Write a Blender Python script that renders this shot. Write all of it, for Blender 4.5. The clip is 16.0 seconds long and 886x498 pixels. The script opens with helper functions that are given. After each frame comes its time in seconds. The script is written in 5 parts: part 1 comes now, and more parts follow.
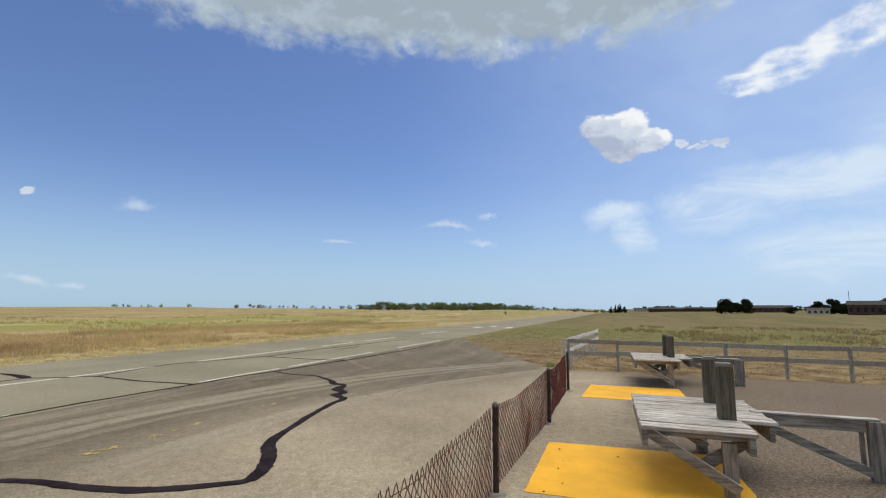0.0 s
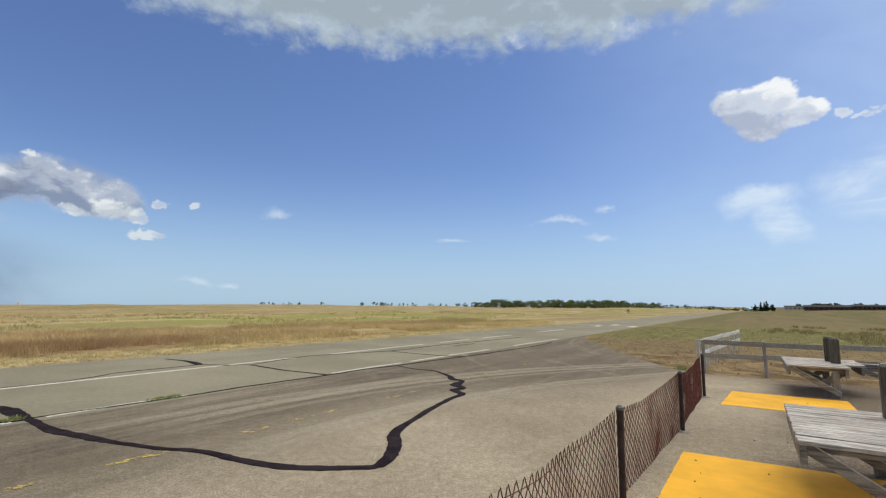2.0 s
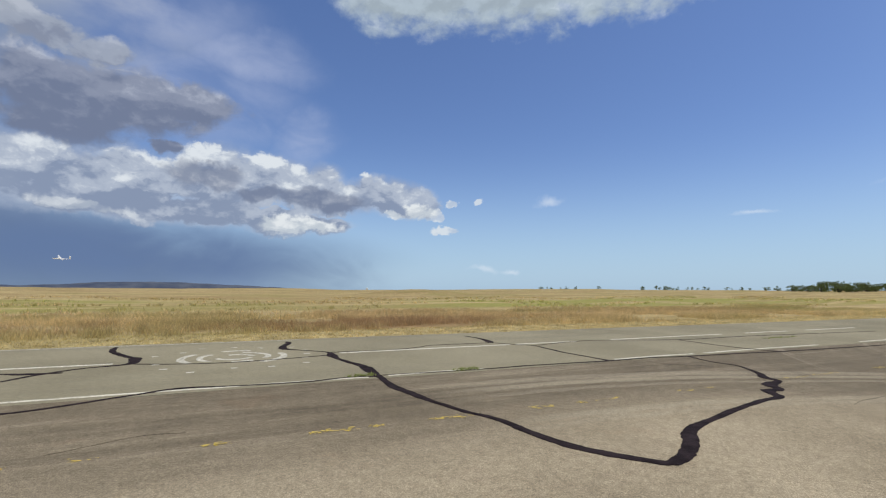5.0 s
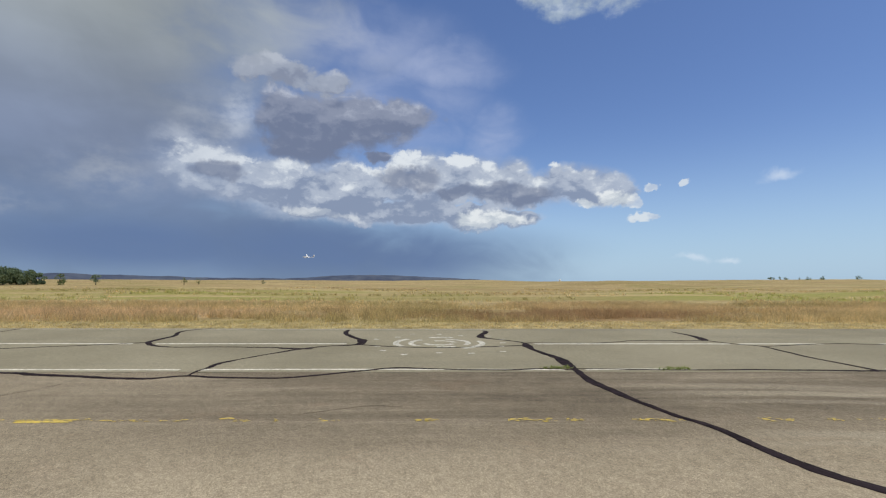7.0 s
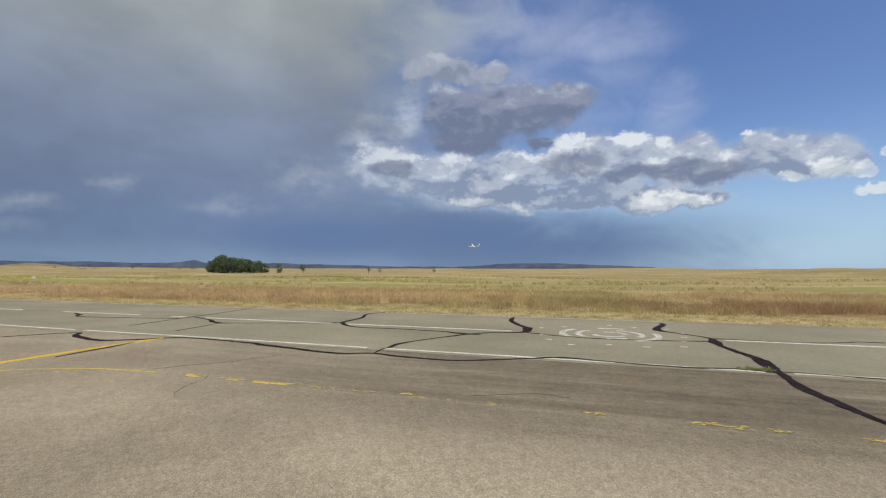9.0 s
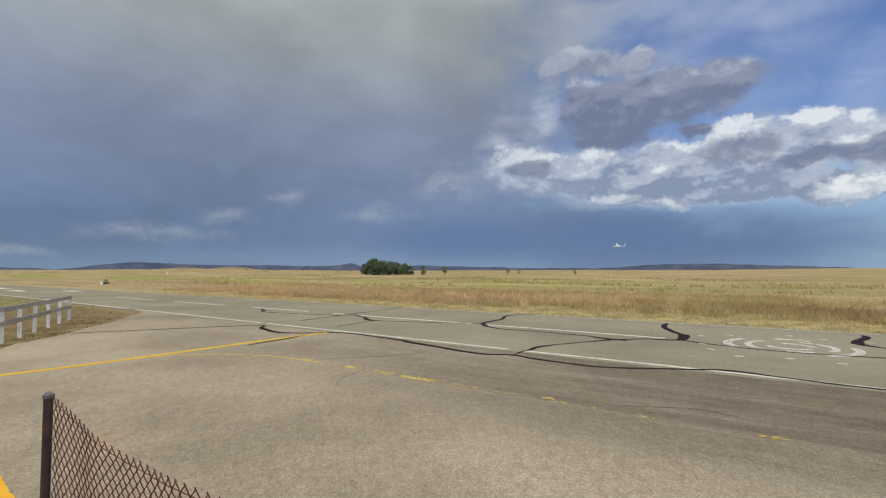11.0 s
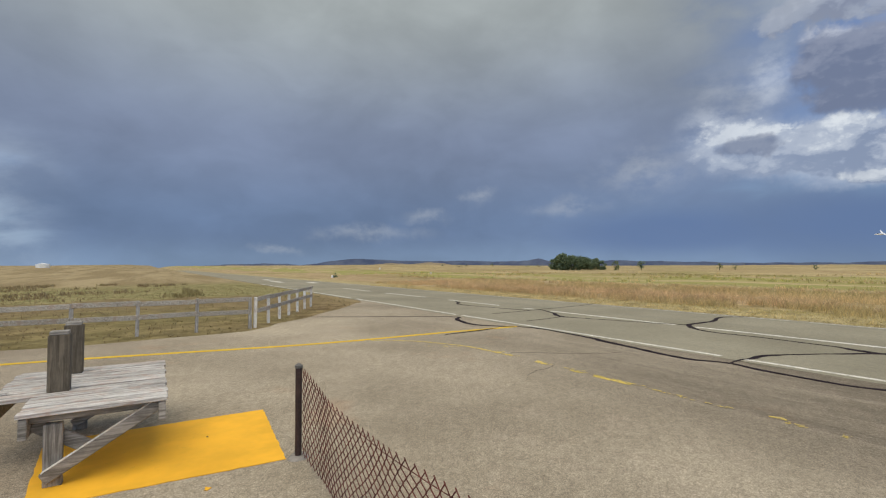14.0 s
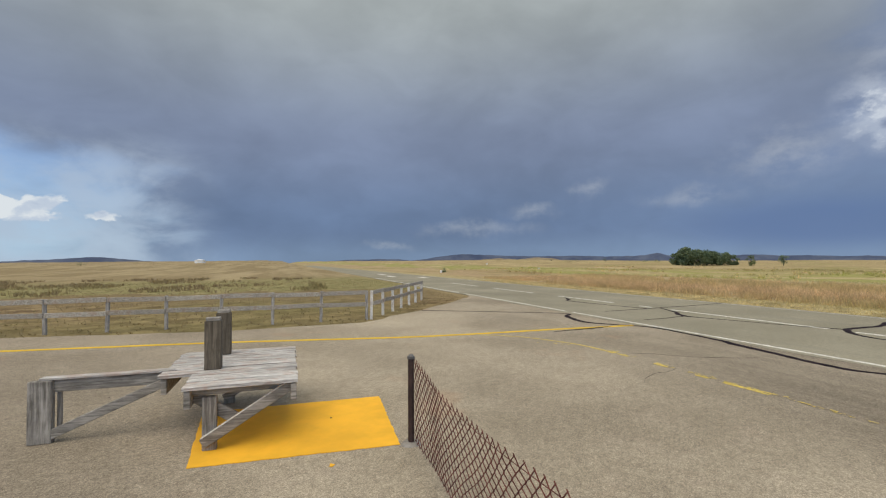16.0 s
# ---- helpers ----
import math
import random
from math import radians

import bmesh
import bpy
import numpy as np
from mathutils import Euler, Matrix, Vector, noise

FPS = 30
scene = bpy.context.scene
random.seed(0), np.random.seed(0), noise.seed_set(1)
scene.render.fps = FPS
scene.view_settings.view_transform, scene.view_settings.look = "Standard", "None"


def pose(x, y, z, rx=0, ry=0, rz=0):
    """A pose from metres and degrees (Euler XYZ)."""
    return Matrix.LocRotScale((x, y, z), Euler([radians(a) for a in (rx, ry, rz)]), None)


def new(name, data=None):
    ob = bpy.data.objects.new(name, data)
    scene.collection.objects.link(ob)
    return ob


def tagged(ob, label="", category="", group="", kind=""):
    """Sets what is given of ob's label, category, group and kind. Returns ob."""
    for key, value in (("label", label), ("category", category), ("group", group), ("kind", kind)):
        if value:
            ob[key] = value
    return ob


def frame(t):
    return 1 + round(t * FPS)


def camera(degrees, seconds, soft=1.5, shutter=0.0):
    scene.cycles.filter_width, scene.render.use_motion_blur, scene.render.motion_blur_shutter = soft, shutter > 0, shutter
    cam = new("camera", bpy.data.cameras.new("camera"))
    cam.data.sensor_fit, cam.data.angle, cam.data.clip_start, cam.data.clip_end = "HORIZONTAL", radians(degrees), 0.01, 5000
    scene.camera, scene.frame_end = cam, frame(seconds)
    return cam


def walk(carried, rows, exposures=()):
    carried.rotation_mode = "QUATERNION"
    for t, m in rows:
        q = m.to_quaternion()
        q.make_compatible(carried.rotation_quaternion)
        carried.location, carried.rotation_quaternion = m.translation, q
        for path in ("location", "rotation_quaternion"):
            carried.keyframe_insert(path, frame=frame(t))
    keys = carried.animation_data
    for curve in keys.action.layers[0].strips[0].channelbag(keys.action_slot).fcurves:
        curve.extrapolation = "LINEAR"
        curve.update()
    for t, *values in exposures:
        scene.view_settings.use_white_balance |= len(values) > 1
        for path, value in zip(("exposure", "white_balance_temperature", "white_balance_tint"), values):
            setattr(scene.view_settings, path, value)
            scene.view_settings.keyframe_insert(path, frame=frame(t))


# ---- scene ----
cam = camera(86.89, 16.0, soft=1.2)
# seconds, yaw, pitch, roll: the camera stands on a tall tripod and turns
PATH = [
    (0.0, -16.50, 7.41, -0.50),
    (0.5, -13.65, 7.43, -0.55),
    (1.0, -10.45, 7.35, -0.58),
    (1.5, -6.81, 7.19, -0.57),
    (2.0, -2.60, 6.99, -0.58),
    (2.5, 2.06, 6.78, -0.57),
    (3.0, 7.14, 6.53, -0.55),
    (3.5, 12.51, 6.11, -0.49),
    (4.0, 18.21, 5.61, -0.45),
    (4.5, 24.17, 5.16, -0.45),
    (7.0, 53.39, 3.68, -0.13),
    (7.5, 58.68, 3.20, -0.08),
    (8.0, 63.74, 2.80, -0.04),
    (8.5, 68.57, 2.48, 0.02),
    (9.0, 73.26, 2.23, 0.08),
    (11.5, 94.04, 2.54, 0.34),
    (12.0, 97.90, 2.45, 0.35),
    (12.5, 101.68, 2.35, 0.38),
    (13.0, 105.47, 2.25, 0.38),
    (13.5, 109.20, 2.16, 0.39),
    (14.0, 112.88, 2.07, 0.42),
    (14.5, 116.50, 1.96, 0.43),
    (15.0, 119.97, 1.85, 0.47),
    (15.5, 123.19, 1.77, 0.46),
    (16.0, 125.96, 1.59, 0.48)]
EXPOSE = 0.0
walk(cam, [(t, pose(0, 0, 2.1, 90 + p, r, y)) for t, y, p, r in PATH], [(0.0, EXPOSE), (16.0, EXPOSE)])

# ---- frame of the place: u runs along the runway, n across it, away from the camera ----
TH = radians(54.2)
RW = Matrix.Rotation(TH, 4, "Z")


def place(u, n, z=0.0, turn=0.0):
    return RW @ Matrix.Translation((u, n, z)) @ Matrix.Rotation(radians(turn), 4, "Z")


def polar(az, dist, z=0.0, turn=0.0):
    """A pose at a bearing (degrees, counted left from the y axis) and a distance."""
    a = radians(az)
    return Matrix.Translation((-math.sin(a) * dist, math.cos(a) * dist, z)) @ Matrix.Rotation(a + radians(turn), 4, "Z")


# ---- light ----
SUN_AZ, SUN_EL = -70.0, 66.0
sun_data = bpy.data.lights.new("sun", "SUN")
sun_data.energy, sun_data.angle, sun_data.color = 2.45, radians(66.0), (1.0, 0.89, 0.72)
sun = new("sun", sun_data)
sa, se = radians(SUN_AZ), radians(SUN_EL)
sun_dir = Vector((-math.sin(sa) * math.cos(se), math.cos(sa) * math.cos(se), math.sin(se)))
sun.matrix_basis = Matrix.Translation(sun_dir * 60) @ sun_dir.to_track_quat("Z", "Y").to_matrix().to_4x4()


class Nodes:
    """Short hand for node trees."""

    def __init__(self, tree):
        self.tree = tree
        tree.nodes.clear()

    def add(self, kind):
        return self.tree.nodes.new(kind)

    def put(self, socket, value):
        if isinstance(value, bpy.types.NodeSocket):
            self.tree.links.new(value, socket)
        elif value is not None:
            socket.default_value = value

    def math(self, op, a, b=None, c=None, clamp=False):
        node = self.add("ShaderNodeMath")
        node.operation, node.use_clamp = op, clamp
        for socket, value in zip(node.inputs, (a, b, c)):
            self.put(socket, value)
        return node.outputs[0]

    def vec(self, op, a, b=None, scale=None):
        node = self.add("ShaderNodeVectorMath")
        node.operation = op
        self.put(node.inputs[0], a)
        if b is not None:
            self.put(node.inputs[1], b)
        if scale is not None:
            self.put(node.inputs["Scale"], scale)
        return node.outputs["Value"] if op in ("LENGTH", "DOT_PRODUCT", "DISTANCE") else node.outputs[0]

    def xyz(self, x, y, z):
        node = self.add("ShaderNodeCombineXYZ")
        for socket, value in zip(node.inputs, (x, y, z)):
            self.put(socket, value)
        return node.outputs[0]

    def split(self, v):
        node = self.add("ShaderNodeSeparateXYZ")
        self.put(node.inputs[0], v)
        return node.outputs

    def noise(self, v, scale, detail=4.0, rough=0.55, distort=0.0):
        node = self.add("ShaderNodeTexNoise")
        self.put(node.inputs["Vector"], v)
        node.inputs["Scale"].default_value, node.inputs["Detail"].default_value = scale, detail
        node.inputs["Roughness"].default_value, node.inputs["Distortion"].default_value = rough, distort
        return node.outputs[0]

    def heaps(self, v, scale):
        node = self.add("ShaderNodeTexVoronoi")
        node.feature = "SMOOTH_F1"
        self.put(node.inputs["Vector"], v)
        node.inputs["Scale"].default_value, node.inputs["Detail"].default_value = scale, 3.0
        node.inputs["Roughness"].default_value, node.inputs["Lacunarity"].default_value = 0.5, 2.3
        node.inputs["Smoothness"].default_value = 0.35
        return node.outputs["Distance"]

    def ramp(self, x, lo, hi, a=0.0, b=1.0, smooth=True):
        node = self.add("ShaderNodeMapRange")
        node.interpolation_type = "SMOOTHSTEP" if smooth else "LINEAR"
        for socket, value in zip(node.inputs, (x, lo, hi, a, b)):
            self.put(socket, value)
        return node.outputs[0]

    def mix(self, fac, a, b, blend="MIX"):
        node = self.add("ShaderNodeMix")
        node.data_type, node.blend_type = "RGBA", blend
        self.put(node.inputs[0], fac)
        for socket, value in ((node.inputs[6], a), (node.inputs[7], b)):
            self.put(socket, (*value, 1.0) if isinstance(value, tuple) and len(value) == 3 else value)
        return node.outputs[2]


def build_sky():
    world = bpy.data.worlds.new("sky")
    scene.world = world
    world.use_nodes = True
    k = Nodes(world.node_tree)
    d = k.add("ShaderNodeTexCoord").outputs["Generated"]
    sky = k.add("ShaderNodeTexSky")
    sky.sky_type, sky.sun_disc = "NISHITA", False
    sky.sun_elevation, sky.sun_rotation = se, -sa
    sky.air_density, sky.dust_density, sky.ozone_density = 1.0, 0.6, 2.2
    x, y, z = k.split(d)
    az = k.math("MULTIPLY", k.math("ARCTAN2", k.math("MULTIPLY", x, -1.0), y), 180 / math.pi)
    el = k.math("MULTIPLY", k.math("ARCSINE", z), 180 / math.pi)
    # slow swirls bend the outlines of all clouds
    w1 = k.noise(d, 9.0, 5.0, 0.6)
    w2 = k.noise(k.vec("ADD", d, (5.2, 1.3, 7.7)), 9.0, 5.0, 0.6)
    wa = k.math("MULTIPLY_ADD", k.math("SUBTRACT", w1, 0.5), 7.0, az)
    we = k.math("MULTIPLY_ADD", k.math("SUBTRACT", w2, 0.5), 4.5, el)
    flat = k.vec("MULTIPLY", d, (1.0, 1.0, 1.7))
    puff = k.noise(flat, 17.0, 10.0, 0.585)
    puff_low = k.noise(flat, 15.0, 4.0, 0.5)
    puff_lit = k.noise(k.vec("ADD", flat, (0.010, -0.014, 0.034)), 15.0, 4.0, 0.5)
    relief = k.math("SUBTRACT", puff_low, puff_lit)
    wisp = k.math("SUBTRACT", puff, 0.5)
    # rounded heaps like a cauliflower, bent by the swirls, and their light side
    bent = k.vec("ADD", flat, k.vec("SCALE", k.xyz(k.math("SUBTRACT", w1, 0.5), k.math("SUBTRACT", w2, 0.5), k.math("SUBTRACT", puff_low, 0.5)), scale=0.10))
    heap = k.math("SUBTRACT", 0.70, k.heaps(bent, 13.0))
    heap_lit = k.math("SUBTRACT", heap, k.math("SUBTRACT", 0.70, k.heaps(k.vec("ADD", bent, (0.006, -0.010, 0.022)), 13.0)))
    rough = k.math("MULTIPLY_ADD", heap, 0.75, k.math("MULTIPLY", wisp, 0.75))
    shade = k.math("MULTIPLY_ADD", heap_lit, 0.6, k.math("MULTIPLY", relief, 1.3))
    streak = k.noise(k.vec("MULTIPLY", d, (1.0, 1.0, 4.0)), 5.0, 8.0, 0.62, 0.8)
    broad = k.noise(k.vec("MULTIPLY", d, (1.0, 1.0, 1.7)), 2.6, 6.0, 0.52, 0.3)
    soft = k.noise(k.vec("MULTIPLY", d, (1.0, 1.0, 2.0)), 7.0, 6.0, 0.5, 0.5)

    def blobs(ellipses, tilt=0.0, warp=True):
        """How deep a bearing lies inside the nearest of some ellipses (az, el, half width, half height)."""
        best = None
        for a0, e0, ra, re in ellipses:
            da = k.math("SUBTRACT", wa if warp else az, a0)
            de = k.math("SUBTRACT", we if warp else el, e0)
            if tilt:
                de = k.math("MULTIPLY_ADD", da, tilt, de)
            da, de = k.math("DIVIDE", da, ra), k.math("DIVIDE", de, re)
            deep = k.math("SUBTRACT", 1.0, k.math("SQRT", k.math("MULTIPLY_ADD", da, da, k.math("MULTIPLY", de, de))))
            best = deep if best is None else k.math("MAXIMUM", best, deep)
        return best

    def three(x, low, mid, high):
        return k.mix(k.ramp(x, 0.5, 1.0), k.mix(k.ramp(x, 0.0, 0.5), low, mid), high)

    haze = k.ramp(el, 0.0, 24.0, 1.0, 0.0)
    blue = k.mix(1.0, sky.outputs[0], SKY_TINT, "MULTIPLY")
    col = k.vec("SCALE", blue, scale=SKY_GAIN)
    col = k.mix(k.math("MULTIPLY", k.math("POWER", haze, 2.6), 0.75), col, (0.42, 0.61, 0.80))

    # thin high cloud towards the sun's side
    col = k.mix(k.math("MULTIPLY", k.ramp(az, -8.0, -62.0), k.ramp(soft, 0.2, 0.8, 0.35, 0.55)), col, (0.56, 0.72, 0.94))
    cirrus = k.math("MULTIPLY", k.ramp(blobs([(-57, 12.8, 15, 3.2), (-47.5, 11.2, 7, 3.4), (-37, 10.9, 4.8, 2.0), (-38.5, 8.6, 3.2, 2.8), (-62, 6.0, 16, 4.0), (-80, 14, 26, 12)]), 0.0, 0.6),
                    k.ramp(streak, 0.28, 0.66, 0.15, 1.0))
    col = k.mix(k.math("MULTIPLY", cirrus, 0.78), col, (0.72, 0.83, 0.93))
    plume = k.math("MULTIPLY", k.ramp(blobs([(-54.5, 23.9, 6.5, 2.2), (-50.5, 23.3, 3.6, 1.3), (-61, 25.4, 6.5, 2.4)], 0.10), 0.0, 0.42), k.ramp(k.math("ADD", k.math("MULTIPLY", puff, 0.6), k.math("MULTIPLY", streak, 0.4)), 0.36, 0.58))
    col = k.mix(plume, col, (0.86, 0.90, 0.94))
    veil = k.math("MULTIPLY", k.ramp(blobs([(47.0, 17.5, 5.5, 5.0), (54, 25, 12, 4.0), (66, 27, 18, 6.0), (60, 20, 16, 7.0)]), 0.0, 0.9), k.ramp(soft, 0.30, 0.70, 0.25, 1.0))
    col = k.mix(k.math("MULTIPLY", veil, 0.55), col, (0.50, 0.56, 0.74))

    # broken grey bank overhead
    sag = k.math("MULTIPLY_ADD", k.math("SUBTRACT", w2, 0.5), 7.0, k.math("MULTIPLY_ADD", wisp, 5.0, el))
    ends = k.math("MULTIPLY", k.ramp(az, 52.0, 36.0), k.ramp(az, -62.0, -44.0))
    bank = k.math("ADD", k.math("DIVIDE", k.math("SUBTRACT", sag, 28.7), 5.0), k.math("MULTIPLY_ADD", ends, 1.2, -1.2))
    bank_deep = k.math("MULTIPLY_ADD", heap, 0.35, bank)
    bank_mask = k.ramp(bank_deep, -0.12, 0.58)
    bank_lit = k.math("MULTIPLY_ADD", shade, 1.0, k.math("MULTIPLY_ADD", bank, -0.55, 0.58))
    bank_col = three(bank_lit, (0.37, 0.44, 0.49), (0.45, 0.535, 0.60), (0.62, 0.70, 0.78))
    col = k.mix(k.math("MULTIPLY", bank_mask, 0.92), col, bank_col)

    # the rain cloud: fills the far half of the sky
    edge = k.math("MULTIPLY_ADD", k.math("SUBTRACT", soft, 0.5), 26.0, az)
    start = k.math("ADD", edge, k.ramp(el, 0.0, 10.0, 30.0, 0.0))
    end_at = k.math("ADD", edge, k.ramp(el, 9.5, 15.0, 0.0, -22.0))
    storm = k.math("MULTIPLY", k.ramp(start, 60.0, 88.0), k.ramp(end_at, 153.0, 168.0, 1.0, 0.0))
    grey = k.mix(k.ramp(el, 0.0, 4.0), (0.185, 0.265, 0.40), (0.135, 0.195, 0.325))
    grey = k.mix(k.ramp(el, 4.0, 15.0), grey, (0.20, 0.245, 0.35))
    grey = k.mix(k.ramp(el, 13.0, 31.0), grey, (0.37, 0.405, 0.40))
    mottled = k.math("MULTIPLY", k.ramp(broad, 0.30, 0.72, 0.87, 1.13), k.ramp(soft, 0.28, 0.74, 0.94, 1.06))
    grey = k.vec("SCALE", grey, scale=mottled)
    col = k.mix(k.math("MULTIPLY", storm, 0.95), col, grey)
    lit = k.math("MULTIPLY", k.ramp(blobs([(108.2, 8.9, 2.6, 1.3), (115, 6.2, 4.0, 1.4), (90, 10.5, 8, 4.0), (122, 4.0, 10, 1.5), (98, 7, 7, 1.8), (81, 17, 6, 5), (132, 1.8, 5, 0.8)]), 0.0, 1.0), k.ramp(puff, 0.30, 0.68))
    col = k.mix(k.math("MULTIPLY", lit, 0.42), col, (0.46, 0.50, 0.56))
    # dark rain curtain under the cumulus
    rain = k.math("MULTIPLY", k.ramp(blobs([(64, 3.4, 34, 5.0), (86, 3.5, 18, 3.6)], warp=False), 0.0, 0.75), k.ramp(soft, 0.25, 0.7, 0.72, 1.0))
    col = k.mix(k.math("MULTIPLY", rain, 0.88), col, (0.125, 0.195, 0.36))

    # the bright cumulus range, ragged above and melting into the rain below
    glow = k.math("MULTIPLY", k.ramp(blobs([(77.5, 18.3, 3.4, 4.2), (82, 13.5, 6, 3)]), 0.0, 0.8), k.ramp(puff, 0.30, 0.65))
    col = k.mix(k.math("MULTIPLY", glow, 0.55), col, (0.58, 0.64, 0.74))
    cum = blobs([(80, 12.0, 5.5, 3.2), (73, 11.0, 6, 3.4), (66, 11.2, 7, 3.4), (57, 12.0, 6.5, 3.7), (51, 11.7, 6.5, 3.4), (45, 11.0, 5.5, 3.1), (38, 10.9, 6.0, 2.3), (34, 10.3, 3.4, 1.8), (48, 7.4, 6.5, 1.5), (67, 8.4, 9, 2.2), (57, 8.6, 7, 2.2)])
    mist = k.math("MULTIPLY", k.ramp(cum, -0.10, 0.45), k.ramp(el, 5.0, 7.5))
    col = k.mix(k.math("MULTIPLY", mist, k.ramp(az, 90.0, 74.0, 0.2, 0.85)), col, k.mix(k.ramp(puff, 0.35, 0.65), (0.33, 0.39, 0.52), (0.50, 0.56, 0.66)))
    cum_deep = k.math("MULTIPLY_ADD", rough, 0.62, cum)
    foot = k.math("MULTIPLY_ADD", wisp, 4.0, el)
    cum_mask = k.math("MULTIPLY", k.ramp(cum_deep, 0.0, 0.20), k.ramp(foot, 4.8, 7.2))
    cum_mask = k.math("MULTIPLY", cum_mask, k.math("MULTIPLY", k.ramp(az, 88.0, 70.0, 0.4, 1.0), k.ramp(az, 29.0, 38.0, 0.55, 1.0)))
    rise = k.ramp(k.math("MULTIPLY_ADD", wisp, 3.0, el), 9.3, 14.6, 0.12, 1.02, smooth=False)
    cum_lit = k.math("ADD", shade, k.math("MULTIPLY_ADD", rough, 0.5, rise))
    cum_col = three(cum_lit, (0.24, 0.30, 0.43), (0.42, 0.48, 0.59), (0.73, 0.78, 0.83))
    col = k.mix(k.math("MULTIPLY", cum_mask, 0.97), col, cum_col)
    crown = k.ramp(k.math("MULTIPLY_ADD", rough, 0.7, blobs([(47.5, 7.2, 5.2, 1.1), (68, 7.5, 6.0, 0.8), (36.2, 9.0, 1.8, 0.8), (33.4, 9.4, 2.2, 1.0)])), 0.02, 0.40)
    crown_col = three(k.math("MULTIPLY_ADD", shade, 1.4, 0.72), (0.36, 0.42, 0.53), (0.56, 0.62, 0.68), (0.80, 0.84, 0.86))
    col = k.mix(k.math("MULTIPLY", crown, k.ramp(az, 60.0, 64.0, 0.9, 0.45)), col, crown_col)

    # dark clouds that hang in front of it
    dark = blobs([(66, 18.4, 9.8, 3.6), (69.3, 16.0, 6.6, 2.9), (58.5, 19.3, 5.6, 2.6), (72.3, 18.8, 3.8, 3.4), (57.4, 12.3, 5.4, 1.7), (44.5, 10.2, 6.0, 1.3), (61.4, 14.7, 1.7, 0.9), (79.7, 12.2, 3.0, 1.1), (51, 10.6, 4.0, 1.0)])
    dark_deep = k.math("MULTIPLY_ADD", rough, 0.42, dark)
    dark_mask = k.math("MULTIPLY", k.ramp(dark_deep, -0.08, 0.32), k.ramp(el, 12.5, 14.5, 0.70, 1.0))
    dark_lit = k.math("MULTIPLY_ADD", shade, 0.9, k.math("MULTIPLY_ADD", wisp, 0.5, k.ramp(el, 16.0, 23.5, -0.02, 0.85, smooth=False)))
    dark_col = three(dark_lit, (0.165, 0.20, 0.30), (0.255, 0.29, 0.39), (0.46, 0.50, 0.60))
    col = k.mix(k.math("MULTIPLY", dark_mask, 0.94), col, dark_col)
    upper = blobs([(72.5, 23.3, 6.4, 2.0), (68.0, 22.7, 4.2, 1.8), (76.5, 23.0, 3.5, 1.4)])
    upper_mask = k.ramp(k.math("MULTIPLY_ADD", rough, 0.6, upper), 0.0, 0.34)
    upper_lit = k.math("MULTIPLY_ADD", shade, 1.0, k.ramp(el, 21.4, 25.6, 0.1, 0.85))
    col = k.mix(k.math("MULTIPLY", upper_mask, 0.82), col, three(upper_lit, (0.25, 0.28, 0.36), (0.36, 0.40, 0.48), (0.48, 0.52, 0.60)))

    # small fair-weather clouds, lit from the sun's side and above
    one = blobs([(-36.6, 20.2, 3.7, 2.5), (-39.2, 20.9, 2.9, 2.1), (-41.3, 19.3, 2.3, 1.5), (-38.2, 18.5, 3.0, 1.5)])
    one_mask = k.ramp(k.math("MULTIPLY_ADD", rough, 0.6, one), -0.06, 0.22)
    one_side = k.math("ADD", k.ramp(az, -33.5, -42.0, 0.0, 0.60, smooth=False), k.ramp(el, 17.6, 22.6, -0.05, 0.55, smooth=False))
    one_lit = k.math("ADD", one_side, k.math("MULTIPLY_ADD", shade, 0.9, k.math("MULTIPLY_ADD", one, -0.12, -0.08)))
    col = k.mix(k.math("MULTIPLY", one_mask, 0.97), col, three(one_lit, (0.42, 0.48, 0.61), (0.62, 0.68, 0.78), (0.92, 0.94, 0.95)))
    pale = k.math("MULTIPLY", k.math("MULTIPLY", k.ramp(az, 150.0, 160.0), k.ramp(el, 15.0, 9.0)), k.ramp(k.math("ADD", k.math("MULTIPLY", soft, 0.6), k.math("MULTIPLY", puff, 0.4)), 0.38, 0.60, 0.15, 0.65))
    col = k.mix(pale, col, (0.42, 0.50, 0.61))
    small = blobs([(-47.3, 17.8, 1.8, 0.75), (-44.5, 18.2, 0.9, 0.7), (-46.0, 17.5, 1.2, 0.5), (30.2, 7.3, 2.0, 0.95), (31.0, 9.2, 1.4, 0.8), (29.3, 10.7, 1.2, 0.5), (26.2, 10.95, 1.1, 0.5),
                   (166.9, 6.3, 2.0, 1.5), (167.2, 4.9, 3.8, 1.1), (162.6, 5.0, 1.8, 0.7), (170.5, 5.6, 2.0, 1.4)])
    small_mask = k.ramp(k.math("MULTIPLY_ADD", rough, 1.0, small), 0.05, 0.32)
    small_lit = k.math("MULTIPLY_ADD", shade, 1.4, k.math("MULTIPLY_ADD", wisp, 0.8, k.math("SUBTRACT", 0.90, k.math("MULTIPLY", small, 0.4))))
    col = k.mix(k.math("MULTIPLY", small_mask, k.ramp(az, 20.0, 40.0, 0.66, 0.85)), col, three(small_lit, (0.40, 0.47, 0.60), (0.54, 0.61, 0.71), (0.76, 0.80, 0.82)))
